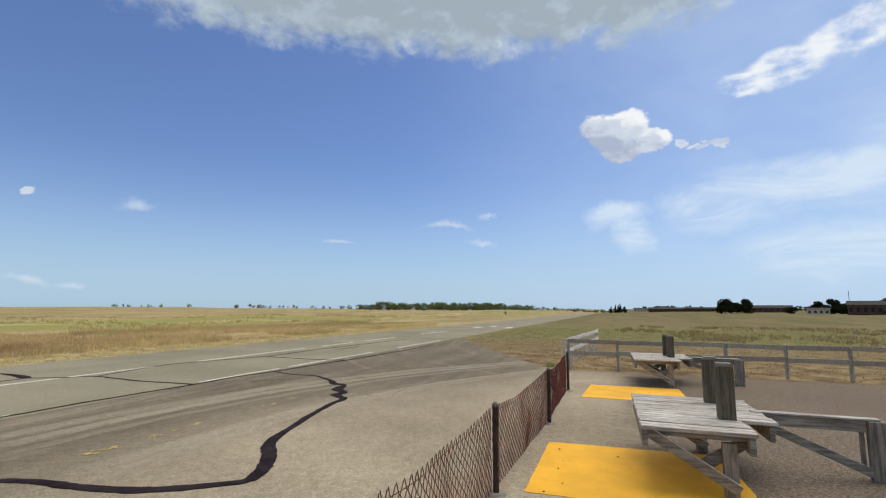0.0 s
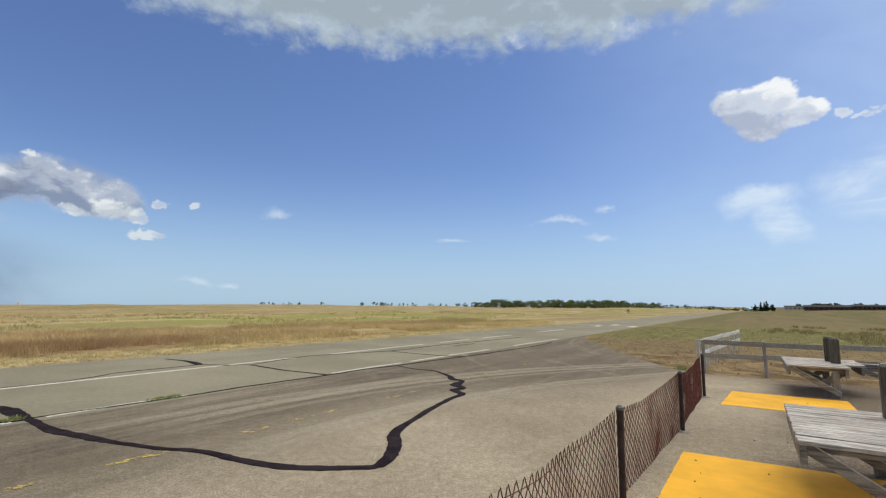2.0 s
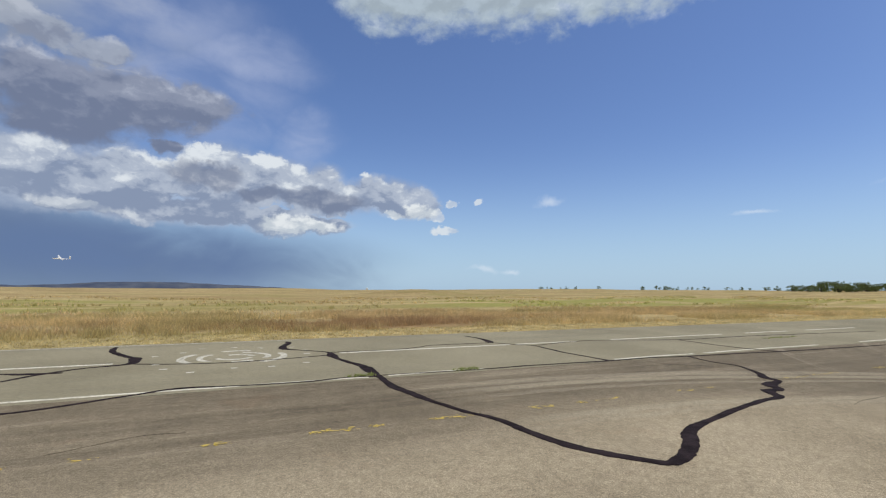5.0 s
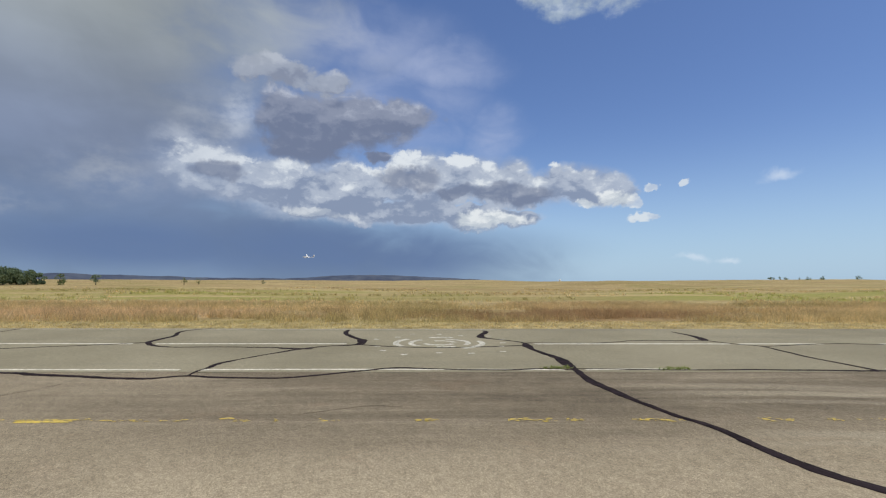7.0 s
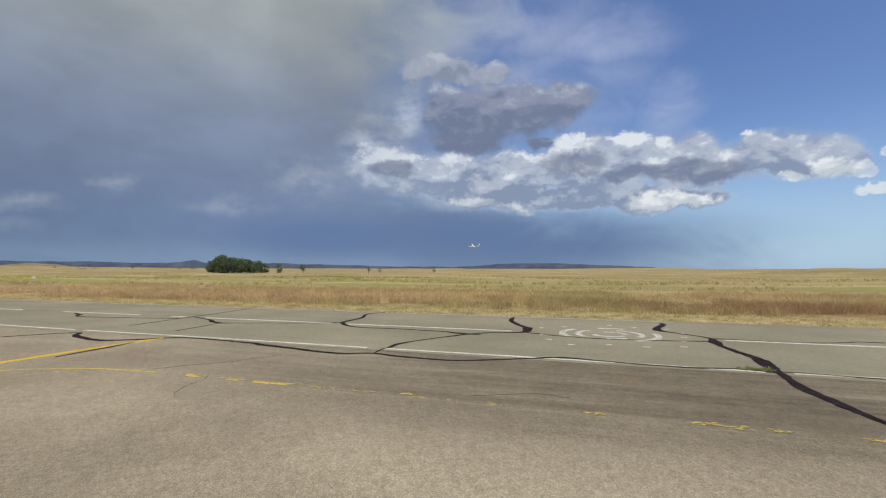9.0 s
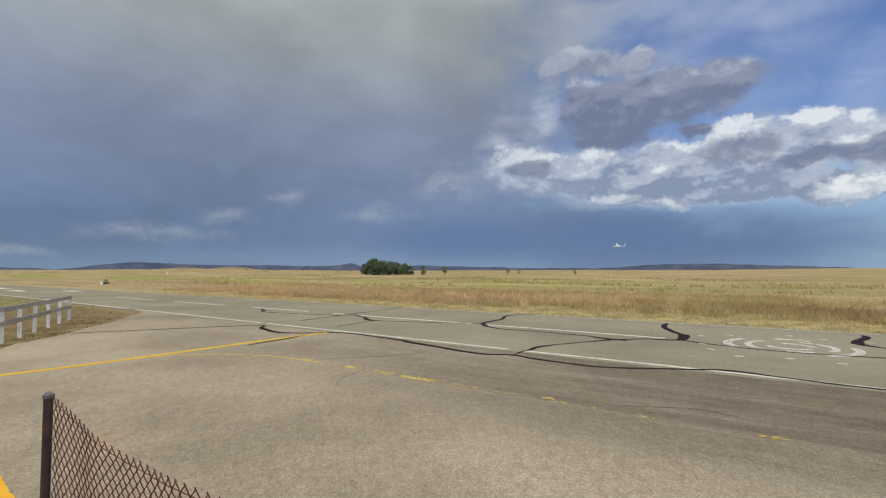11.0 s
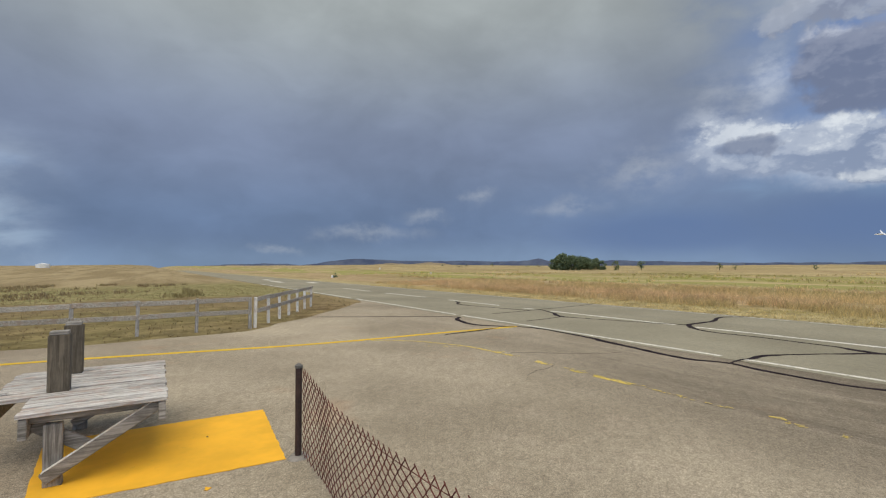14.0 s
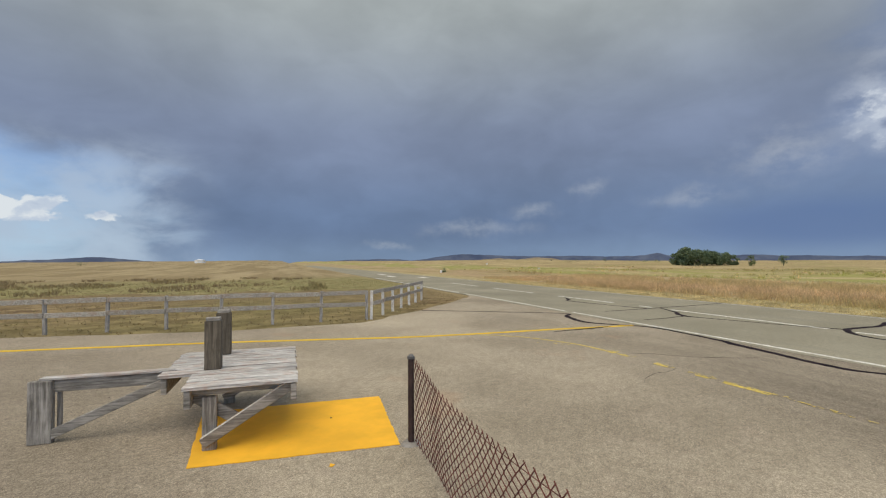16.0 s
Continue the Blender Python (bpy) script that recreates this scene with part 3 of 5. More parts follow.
M = {
    "meadow": material("dry_meadow", paint_meadow, 0.95, 0, 0.4, 0.06, gloss=0.05),
    "apron": material("old_concrete", paint_apron, 0.95, 0, 0.8, 0.012, gloss=0.1),
    "runway": material("old_asphalt", paint_runway, 0.92, 0, 0.6, 0.01, gloss=0.12),
    "white": material("white_line_paint", paint_worn((0.74, 0.71, 0.63), (0.30, 0.275, 0.21), 0.46, 0.70), 0.8),
    "ring": material("faded_white_paint", paint_worn((0.70, 0.68, 0.62), (0.27, 0.25, 0.195), 0.42, 0.66), 0.8),
    "yellow": material("yellow_ground_paint", paint_worn((0.90, 0.47, 0.03), (0.70, 0.37, 0.05), 0.58, 0.80, 5.0), 0.75, 0, 0.5, 0.006),
    "yellow_line": material("yellow_line_paint", paint_worn((0.72, 0.47, 0.03), (0.34, 0.27, 0.14), 0.60, 0.80), 0.8),
    "yellow_worn": material("rubbed_yellow_paint", paint_worn((0.68, 0.51, 0.11), (0.36, 0.29, 0.16), 0.46, 0.62, 14.0), 0.85),
    "tar": material("crack_tar", paint_tar, 0.95, 0, 0.6, 0.01, gloss=0.08),
    "hair": material("hairline_dirt", paint_mottle((0.05, 0.042, 0.033), (0.12, 0.10, 0.08), 6.0), 0.95),
    "rust": material("rusty_wire", paint_mottle((0.085, 0.026, 0.020), (0.20, 0.066, 0.050), 9.0), 0.85, 0.2),
    "post": material("brown_steel_post", paint_mottle((0.035, 0.022, 0.020), (0.075, 0.045, 0.038), 12.0), 0.7, 0.1, 0.3, 0.004),
    "cap": material("grey_cap", paint_mottle((0.10, 0.095, 0.09), (0.19, 0.18, 0.17), 20.0), 0.6, 0.4),
    "footing": material("post_footing", paint_mottle((0.20, 0.18, 0.16), (0.34, 0.31, 0.27), 14.0), 0.95, 0, 0.6, 0.01),
    "plank": material("flaking_plank", paint_wood((0.27, 0.24, 0.215), (0.76, 0.73, 0.69), 1, (0.33, 0.225, 0.175)), 0.85, 0, 0.6, 0.006),
    "timber": material("grey_timber", paint_wood((0.15, 0.137, 0.118), (0.40, 0.37, 0.33), 1), 0.9, 0, 0.6, 0.006),
    "timber_up": material("grey_upright", paint_wood((0.15, 0.137, 0.118), (0.40, 0.37, 0.33), 2), 0.9, 0, 0.6, 0.006),
    "rail": material("weathered_rail", paint_wood((0.25, 0.22, 0.18), (0.56, 0.52, 0.45), 0, (0.28, 0.20, 0.15)), 0.9, 0, 0.6, 0.006),
    # lighter copy of the rail wood, with sunlight put into its colour
    "rail_sunlit": material("sunlit_rail", paint_wood((0.66, 0.63, 0.58), (0.86, 0.84, 0.79), 0, (0.34, 0.27, 0.22)), 0.9, 0, 0.5, 0.005),
    "rail_post": material("weathered_fence_post", paint_wood((0.24, 0.22, 0.20), (0.50, 0.475, 0.44), 2), 0.9, 0, 0.6, 0.006),
    "stub": material("dark_stained_block", paint_wood((0.075, 0.062, 0.045), (0.175, 0.145, 0.108), 2), 0.85, 0, 0.7, 0.006),
    "bark": material("bark", paint_mottle((0.05, 0.04, 0.03), (0.11, 0.09, 0.07), 8.0), 0.95),
    "leaf": material("green_leaves", paint_leaf((0.085, 0.125, 0.070), (0.26, 0.32, 0.19)), 0.7, gloss=0.1, thin=0.35),
    "leaf_dark": material("dark_leaves", paint_leaf((0.012, 0.02, 0.011), (0.04, 0.055, 0.022)), 0.75, gloss=0.1, thin=0.35),
    "leaf_far": material("far_leaves", paint_leaf((0.085, 0.120, 0.048), (0.21, 0.25, 0.10)), 0.8, gloss=0.1, thin=0.35),
    "grass": material("tall_dry_grass", paint_blades, 0.85, gloss=0.02, thin=0.55),
    "verge": material("mown_verge_grass", paint_blades, 0.85, gloss=0.02, thin=0.55),
    "turf": material("brown_turf", paint_grass([(0.24, 0.175, 0.105), (0.40, 0.305, 0.175), (0.23, 0.205, 0.09), (0.36, 0.30, 0.14)]), 0.9, gloss=0.02, thin=0.55),
    "green": material("green_weed", paint_leaf((0.21, 0.25, 0.07), (0.36, 0.40, 0.15)), 0.8, gloss=0.1, thin=0.4),
    # woods on far hills; the blue of distant haze is put into the colour
    "hill": material("hazy_wooded_hill", paint_mottle((0.044, 0.060, 0.112), (0.098, 0.116, 0.165), 0.006), 0.95),
    "hill_tan": material("far_bare_hill", paint_mottle((0.20, 0.155, 0.095), (0.30, 0.235, 0.145), 0.01), 0.95),
    "plaster": material("pale_plaster", paint_mottle((0.50, 0.48, 0.45), (0.66, 0.64, 0.60), 0.8), 0.9),
    "roof": material("dark_roof", paint_mottle((0.030, 0.026, 0.026), (0.07, 0.055, 0.05), 0.6), 0.8),
    "brick": material("brown_wall", paint_mottle((0.07, 0.045, 0.04), (0.13, 0.085, 0.075), 0.5), 0.9),
    "glass": material("dark_window", lambda k, p: ((0.02, 0.025, 0.03), None), 0.15),
    "tank": material("white_tank_paint", paint_mottle((0.72, 0.72, 0.70), (0.82, 0.82, 0.80), 0.4), 0.5),
    "gel": material("white_gloss", paint_mottle((0.80, 0.80, 0.80), (0.86, 0.86, 0.86), 3.0), 0.25),
    "stone": material("loose_stone", paint_mottle((0.05, 0.04, 0.035), (0.16, 0.13, 0.11), 30.0), 0.95),
}


# ---- building helpers ----
def link(name, bm, mat):
    me = bpy.data.meshes.new(name)
    bm.to_mesh(me)
    bm.free()
    me.materials.append(M[mat])
    return new(name, me)


def part(name, bm, mat, parent, label=""):
    ob = link(name, bm, mat)
    ob.parent = parent
    return tagged(ob, label)


def thing(name, m, label, category, group="", kind=""):
    ob = new(name)
    ob.empty_display_size = 0.2
    ob.matrix_basis = m
    return tagged(ob, label, category, group, kind)


def box(x, y, z, sx, sy, sz, bevel=0.0, turn=None, into=None):
    """A box with its centre at x, y, z, bevelled edges and a turn."""
    bm = bmesh.new()
    bmesh.ops.create_cube(bm, size=1.0)
    bmesh.ops.scale(bm, vec=(sx, sy, sz), verts=bm.verts)
    if bevel:
        bmesh.ops.bevel(bm, geom=list(bm.edges), offset=bevel, segments=1, affect="EDGES")
    if turn is not None:
        bmesh.ops.transform(bm, matrix=turn, verts=bm.verts)
    bmesh.ops.translate(bm, vec=(x, y, z), verts=bm.verts)
    if into is not None:
        me = bpy.data.meshes.new("scrap")
        bm.to_mesh(me)
        bm.free()
        into.from_mesh(me)
        bpy.data.meshes.remove(me)
        return into
    return bm


def beam(a, b, wide, high, bevel=0.008, into=None):
    """A straight timber from a to b."""
    a, b = Vector(a), Vector(b)
    d = b - a
    turn = d.to_track_quat("X", "Z").to_matrix().to_4x4()
    c = (a + b) / 2
    return box(c.x, c.y, c.z, d.length, wide, high, bevel, turn, into)


def mesh_from(name, verts, faces, mat, parent=None, smooth=False):
    me = bpy.data.meshes.new(name)
    me.from_pydata(verts, [], faces)
    me.materials.append(M[mat])
    if smooth:
        me.shade_smooth()
    ob = new(name, me)
    ob.parent = parent
    return ob


def tube(bm, a, b, ra, rb, sides=6):
    a, b = Vector(a), Vector(b)
    q = (b - a).to_track_quat("Z", "X")
    rings = []
    for c, r in ((a, ra), (b, rb)):
        rings.append([bm.verts.new(c + q @ Vector((r * math.cos(2 * math.pi * i / sides), r * math.sin(2 * math.pi * i / sides), 0))) for i in range(sides)])
    for i in range(sides):
        j = (i + 1) % sides
        bm.faces.new((rings[0][i], rings[0][j], rings[1][j], rings[1][i]))
    bm.faces.new(rings[0][::-1])
    bm.faces.new(rings[1])


# ---- the ground ----
def lerp_table(x, table):
    xs, ys = [t[0] for t in table], [t[1] for t in table]
    return float(np.interp(x, xs, ys))


SKYLINE = [(-180, 0.2), (-62, 0.32), (-45, 0.30), (-30, 0.15), (-6, -0.02), (20, -0.05), (34, -0.30), (56, -0.32), (76, -0.25), (100, -0.1), (118, 0.15), (140, 0.12), (147, 0.30), (160, 0.25), (180, 0.2)]


def ground_height(x, y):
    r = math.hypot(x, y)
    if r < 36:
        return -0.03
    n_across = abs(-x * math.sin(TH) + y * math.cos(TH) - 15.4)
    hump = 0.55 * noise.noise(Vector((x * 0.045, y * 0.045, 31.0))) * min(1.0, (r - 36) / 50) * min(1.0, max(0.0, (n_across - 12) / 25))
    if r < 70:
        return -0.03 + hump
    az = math.degrees(math.atan2(-x, y))
    t = min(1.0, (r - 70) / 900)
    t = t * t * (3 - 2 * t)
    far = 2.1 + r * math.tan(radians(lerp_table(az, SKYLINE)))
    u, n = x * math.cos(TH) + y * math.sin(TH), -x * math.sin(TH) + y * math.cos(TH)
    flat_strip = min(1.0, max(0.0, (abs(n - 15.4) - 8) / 60))
    roll = noise.noise(Vector((x * 0.006, y * 0.006, 3.0))) * min(1.0, (r - 70) / 250) * 1.3
    roll += noise.noise(Vector((x * 0.02, y * 0.02, 13.0))) * min(1.0, (r - 70) / 150) * 0.5
    roll += noise.noise(Vector((x * 0.0016, y * 0.0016, 9.0))) * min(1.0, r / 2500) * 3.0
    mx, my = x + math.sin(radians(33.5)) * 165, y - math.cos(radians(33.5)) * 165
    mound = 2.2 * math.exp(-(mx * mx + my * my) / 260.0)
    mound += 1.1 * max(0.0, noise.noise(Vector((x * 0.013, y * 0.013, 41.0)))) * min(1.0, max(0.0, (r - 110) / 80)) * flat_strip
    return -0.03 + (far * t + roll) * flat_strip + mound + hump


def build_ground():
    radii = [0.0]
    r = 6.0
    while r < 4700:
        radii.append(r)
        r *= 1.05
        r += 0.4
    steps = 432
    verts, faces = [(0, 0, -0.03)], []
    for r in radii[1:]:
        for i in range(steps):
            a = 2 * math.pi * i / steps
            x, y = r * math.cos(a), r * math.sin(a)
            verts.append((x, y, ground_height(x, y)))
    for i in range(steps):
        faces.append((0, 1 + i, 1 + (i + 1) % steps))
    for j in range(len(radii) - 2):
        b = 1 + j * steps
        for i in range(steps):
            i2 = (i + 1) % steps
            faces.append((b + i, b + steps + i, b + steps + i2, b + i2))
    ob = mesh_from("ground", verts, faces, "meadow", smooth=True)
    tagged(ob, "dry golden meadow with green drifts and brown turf", "ground", kind="structure")


def slab(name, outline, z, depth, mat, jitter=0.0, label="", category="", step=1.0):
    """A paved sheet with an uneven edge; its outline is given along and across the runway."""
    pts = []
    for (a, b), (c, d) in zip(outline, outline[1:] + outline[:1]):
        count = max(1, int(math.hypot(c - a, d - b) / step))
        for i in range(count):
            f = i / count
            u, n = a + (c - a) * f, b + (d - b) * f
            if jitter:
                u += noise.noise(Vector((u * 0.9, n * 0.9, 1.0))) * jitter
                n += noise.noise(Vector((u * 0.9, n * 0.9, 5.0))) * jitter
            pts.append((u, n))
    bm = bmesh.new()
    top = [bm.verts.new((u, n, z)) for u, n in pts]
    low = [bm.verts.new((u, n, z - depth)) for u, n in pts]
    bm.faces.new(top)
    for i in range(len(pts)):
        j = (i + 1) % len(pts)
        bm.faces.new((top[j], top[i], low[i], low[j]))
    ob = link(name, bm, mat)
    ob.matrix_basis = RW
    return tagged(ob, label, category, kind="structure")


NEAR_EDGE, FAR_EDGE = 10.75, 20.05
build_ground()
slab("runway", [(-420, NEAR_EDGE), (420, NEAR_EDGE), (420, FAR_EDGE), (-420, FAR_EDGE)], 0.0, 0.06, "runway", 0.12, "grey cracked asphalt runway with faded white lines", "runway", 2.0)
slab("apron", [(-17.0, -26), (17.6, -26), (17.6, -9), (17.7, 1.2), (18.6, 2.5), (24.2, 5.6), (30.7, 8.9), (36, NEAR_EDGE - 0.005),
               (-28, NEAR_EDGE - 0.005), (-26, 10.2), (-19.7, 5.4), (-16.6, 2.5), (-16.0, -1.8), (-17.0, -8)], -0.002, 0.06, "apron", 0.22,
     "stained tan concrete apron with tar-filled cracks and gravel", "apron")


# ---- painted lines and tar, thin sheets on the paving ----
def ribbon(name, path, width, z, mat, label, category, ragged=0.0, step=0.25, wander=0.0, thick=0.003, ends=1.0):
    """A strip along a path with a width that may change: width is a number or one for each point."""
    widths = width if isinstance(width, (list, tuple)) else [width] * len(path)
    pts = []
    for i in range(len(path) - 1):
        p0, p1, p2, p3 = (Vector(path[min(max(j, 0), len(path) - 1)]) for j in (i - 1, i, i + 1, i + 2))
        count = max(1, int((p2 - p1).length / step))
        for s in range(count + (i == len(path) - 2)):
            f = s / count
            c = 0.5 * ((2 * p1) + (p2 - p0) * f + (2 * p0 - 5 * p1 + 4 * p2 - p3) * f * f + (3 * p1 - p0 - 3 * p2 + p3) * f ** 3)
            if wander:
                c = c + Vector((noise.noise(Vector((c.x * 1.3, c.y * 1.3, 2.0))), noise.noise(Vector((c.x * 1.3, c.y * 1.3, 8.0))))) * wander
            pts.append((c, widths[i] + (widths[i + 1] - widths[i]) * f))
    bm = bmesh.new()
    rows = []
    for i, (c, w) in enumerate(pts):
        d = (pts[min(i + 1, len(pts) - 1)][0] - pts[max(i - 1, 0)][0]).normalized()
        side = Vector((-d.y, d.x))
        if i in (0, len(pts) - 1):
            w *= ends
        wl, wr = (w * 0.5 * (1 + ragged * (0.6 * noise.noise(Vector((c.x * 2.6, c.y * 2.6, h))) + 0.55 * noise.noise(Vector((c.x * 9.0, c.y * 9.0, h))))) for h in (4.0, 14.0))
        l, r = c + side * wl, c - side * wr
        rows.append([bm.verts.new((l.x, l.y, -0.001)), bm.verts.new((l.x, l.y, z)), bm.verts.new((c.x, c.y, z + thick)), bm.verts.new((r.x, r.y, z)), bm.verts.new((r.x, r.y, -0.001))])
    for a, b in zip(rows, rows[1:]):
        for i in range(4):
            bm.faces.new((a[i], a[i + 1], b[i + 1], b[i]))
    bm.normal_update()
    ob = link(name, bm, mat)
    ob.matrix_basis = RW
    return tagged(ob, label, category, kind="structure")


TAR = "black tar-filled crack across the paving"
LINE = "worn white painted runway line"


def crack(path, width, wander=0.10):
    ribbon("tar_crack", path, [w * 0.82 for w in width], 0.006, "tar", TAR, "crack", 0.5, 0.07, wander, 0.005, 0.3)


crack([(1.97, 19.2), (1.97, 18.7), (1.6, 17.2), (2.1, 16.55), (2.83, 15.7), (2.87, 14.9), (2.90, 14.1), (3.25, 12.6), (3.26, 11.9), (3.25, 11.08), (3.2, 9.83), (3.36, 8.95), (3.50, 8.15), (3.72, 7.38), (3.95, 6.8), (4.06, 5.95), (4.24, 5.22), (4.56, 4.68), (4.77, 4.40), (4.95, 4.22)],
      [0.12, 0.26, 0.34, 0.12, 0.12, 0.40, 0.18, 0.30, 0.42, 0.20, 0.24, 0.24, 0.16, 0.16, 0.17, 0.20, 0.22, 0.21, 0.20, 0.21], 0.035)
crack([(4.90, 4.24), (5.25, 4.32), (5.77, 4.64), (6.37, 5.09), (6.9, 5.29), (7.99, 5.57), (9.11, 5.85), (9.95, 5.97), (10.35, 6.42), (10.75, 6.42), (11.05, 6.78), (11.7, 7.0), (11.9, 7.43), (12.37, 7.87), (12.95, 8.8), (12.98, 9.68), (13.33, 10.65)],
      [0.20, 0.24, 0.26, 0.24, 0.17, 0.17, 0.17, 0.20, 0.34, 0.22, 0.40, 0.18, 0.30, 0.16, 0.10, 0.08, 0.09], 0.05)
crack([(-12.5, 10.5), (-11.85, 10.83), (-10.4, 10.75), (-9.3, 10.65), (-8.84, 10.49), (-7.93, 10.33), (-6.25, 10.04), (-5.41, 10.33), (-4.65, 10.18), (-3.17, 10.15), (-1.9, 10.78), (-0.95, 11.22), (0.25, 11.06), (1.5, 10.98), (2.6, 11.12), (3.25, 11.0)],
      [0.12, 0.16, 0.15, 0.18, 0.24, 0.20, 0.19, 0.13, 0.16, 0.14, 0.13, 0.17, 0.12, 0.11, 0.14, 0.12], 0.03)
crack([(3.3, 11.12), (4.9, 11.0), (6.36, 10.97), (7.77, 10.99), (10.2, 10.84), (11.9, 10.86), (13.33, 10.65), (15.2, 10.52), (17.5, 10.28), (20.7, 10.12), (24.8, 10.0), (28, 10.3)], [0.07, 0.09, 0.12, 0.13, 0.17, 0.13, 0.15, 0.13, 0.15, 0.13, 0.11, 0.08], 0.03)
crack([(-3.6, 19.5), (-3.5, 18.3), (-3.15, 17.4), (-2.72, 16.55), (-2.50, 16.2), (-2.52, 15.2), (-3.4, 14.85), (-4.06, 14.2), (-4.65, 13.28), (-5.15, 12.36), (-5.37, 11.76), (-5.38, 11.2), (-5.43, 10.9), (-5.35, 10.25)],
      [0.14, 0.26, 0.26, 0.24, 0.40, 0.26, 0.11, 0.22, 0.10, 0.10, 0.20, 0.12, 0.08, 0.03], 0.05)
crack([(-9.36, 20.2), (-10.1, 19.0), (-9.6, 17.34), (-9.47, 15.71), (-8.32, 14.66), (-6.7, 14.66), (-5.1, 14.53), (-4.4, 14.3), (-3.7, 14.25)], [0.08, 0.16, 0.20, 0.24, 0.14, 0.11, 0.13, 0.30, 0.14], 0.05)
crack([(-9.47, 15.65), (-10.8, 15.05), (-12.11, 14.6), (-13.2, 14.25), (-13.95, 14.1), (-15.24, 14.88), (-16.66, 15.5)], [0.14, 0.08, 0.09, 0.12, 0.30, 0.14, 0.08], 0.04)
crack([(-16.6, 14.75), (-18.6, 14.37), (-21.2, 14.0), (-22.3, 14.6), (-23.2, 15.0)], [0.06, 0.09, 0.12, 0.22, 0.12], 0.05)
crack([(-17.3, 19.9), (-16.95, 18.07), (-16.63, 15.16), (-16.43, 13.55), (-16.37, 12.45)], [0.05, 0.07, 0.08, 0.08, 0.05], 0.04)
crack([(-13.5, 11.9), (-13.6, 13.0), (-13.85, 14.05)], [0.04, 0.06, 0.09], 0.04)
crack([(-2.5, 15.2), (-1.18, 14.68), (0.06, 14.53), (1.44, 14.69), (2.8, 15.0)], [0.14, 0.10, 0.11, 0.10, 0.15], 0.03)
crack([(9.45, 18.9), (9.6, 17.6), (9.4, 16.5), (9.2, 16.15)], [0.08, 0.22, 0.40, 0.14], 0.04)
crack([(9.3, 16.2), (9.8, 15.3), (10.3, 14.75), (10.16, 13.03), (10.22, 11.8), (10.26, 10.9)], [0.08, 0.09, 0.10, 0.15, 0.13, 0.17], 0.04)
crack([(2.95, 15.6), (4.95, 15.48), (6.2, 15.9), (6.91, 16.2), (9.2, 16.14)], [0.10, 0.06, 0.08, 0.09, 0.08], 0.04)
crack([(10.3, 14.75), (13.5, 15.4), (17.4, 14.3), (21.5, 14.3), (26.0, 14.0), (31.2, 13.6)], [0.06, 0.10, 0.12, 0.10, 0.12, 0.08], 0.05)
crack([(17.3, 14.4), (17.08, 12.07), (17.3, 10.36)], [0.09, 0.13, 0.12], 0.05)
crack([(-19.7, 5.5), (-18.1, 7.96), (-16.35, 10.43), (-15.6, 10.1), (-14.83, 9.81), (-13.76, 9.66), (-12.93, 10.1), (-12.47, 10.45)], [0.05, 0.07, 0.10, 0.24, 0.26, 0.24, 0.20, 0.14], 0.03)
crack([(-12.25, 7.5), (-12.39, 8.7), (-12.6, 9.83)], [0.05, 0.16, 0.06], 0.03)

for a, b in ((-24.5, -19.5), (-17.7, -16.9), (-15.8, -9.75), (-9.0, -2.9), (3.2, 9.6), (9.9, 12.7), (14.6, 21.5), (23.2, 26.6), (28.3, 33.0), (-34, -27.5), (-44, -37), (38, 45)):
    ribbon("centre_line", [(a, 15.35), ((a + b) / 2, 15.38), (b, 15.35)], 0.17, 0.004, "white", LINE, "runway line", 0.25, 0.4, 0.02)
for a, b in ((-62, -30), (-29, -17), (-16.6, -5.9), (-5.4, 3.0), (3.5, 6.1), (10.6, 14.0), (14.6, 21.0), (24, 31)):
    ribbon("edge_line", [(a, 11.02), ((a + b) / 2, 11.06), (b, 11.02)], 0.13, 0.003, "white", LINE, "runway line", 0.3, 0.4, 0.03)
for a, b in ((-90, -34), (-33, -8), (-7.5, 2.5)):
    ribbon("edge_line", [(a, 19.75), ((a + b) / 2, 19.75), (b, 19.75)], 0.07, 0.003, "ring", LINE, "runway line", 0.3, 0.5, 0.03)
for a, b, n, w in ((55, 58, 15.2, 0.7), (60, 63, 14.4, 0.7), (56, 59, 11.6, 0.8), (-72, -66, 14.5, 0.9), (-84, -78, 15.5, 0.9), (-64, -60, 17.5, 0.8)):
    ribbon("threshold_bar", [(a, n), ((a + b) / 2, n), (b, n)], w, 0.004, "white", "short broad white painted runway bar", "runway bar", 0.2, 0.5, 0.02)

# faded rings of a spot-landing target, with loose dots round it
for r, w, arcs in ((1.42, 0.20, ((-60, 20), (140, 215), (70, 105))), (0.95, 0.17, ((-30, 75), (130, 230), (265, 300))), (0.5, 0.16, ((10, 110), (200, 330)))):
    for a, b in arcs:
        pts = [(0.1 + r * math.cos(radians(t)), 15.6 + r * math.sin(radians(t))) for t in np.linspace(a, b, 12)]
        ribbon("target_ring", pts, w, 0.004, "ring", "faded white ring of a landing target", "runway ring", 0.4, 0.12, 0.03)
for i in range(16):
    t, r = 2 * math.pi * i / 16, 2.1 + 0.25 * (i % 3)
    cu, cn = 0.1 + r * math.cos(t), 15.6 + r * math.sin(t)
    ribbon("target_dot", [(cu - 0.09, cn), (cu, cn), (cu + 0.09, cn)], 0.12, 0.004, "ring", "small white painted dot round the landing target", "runway dot", 0.4, 0.06, 0.0)

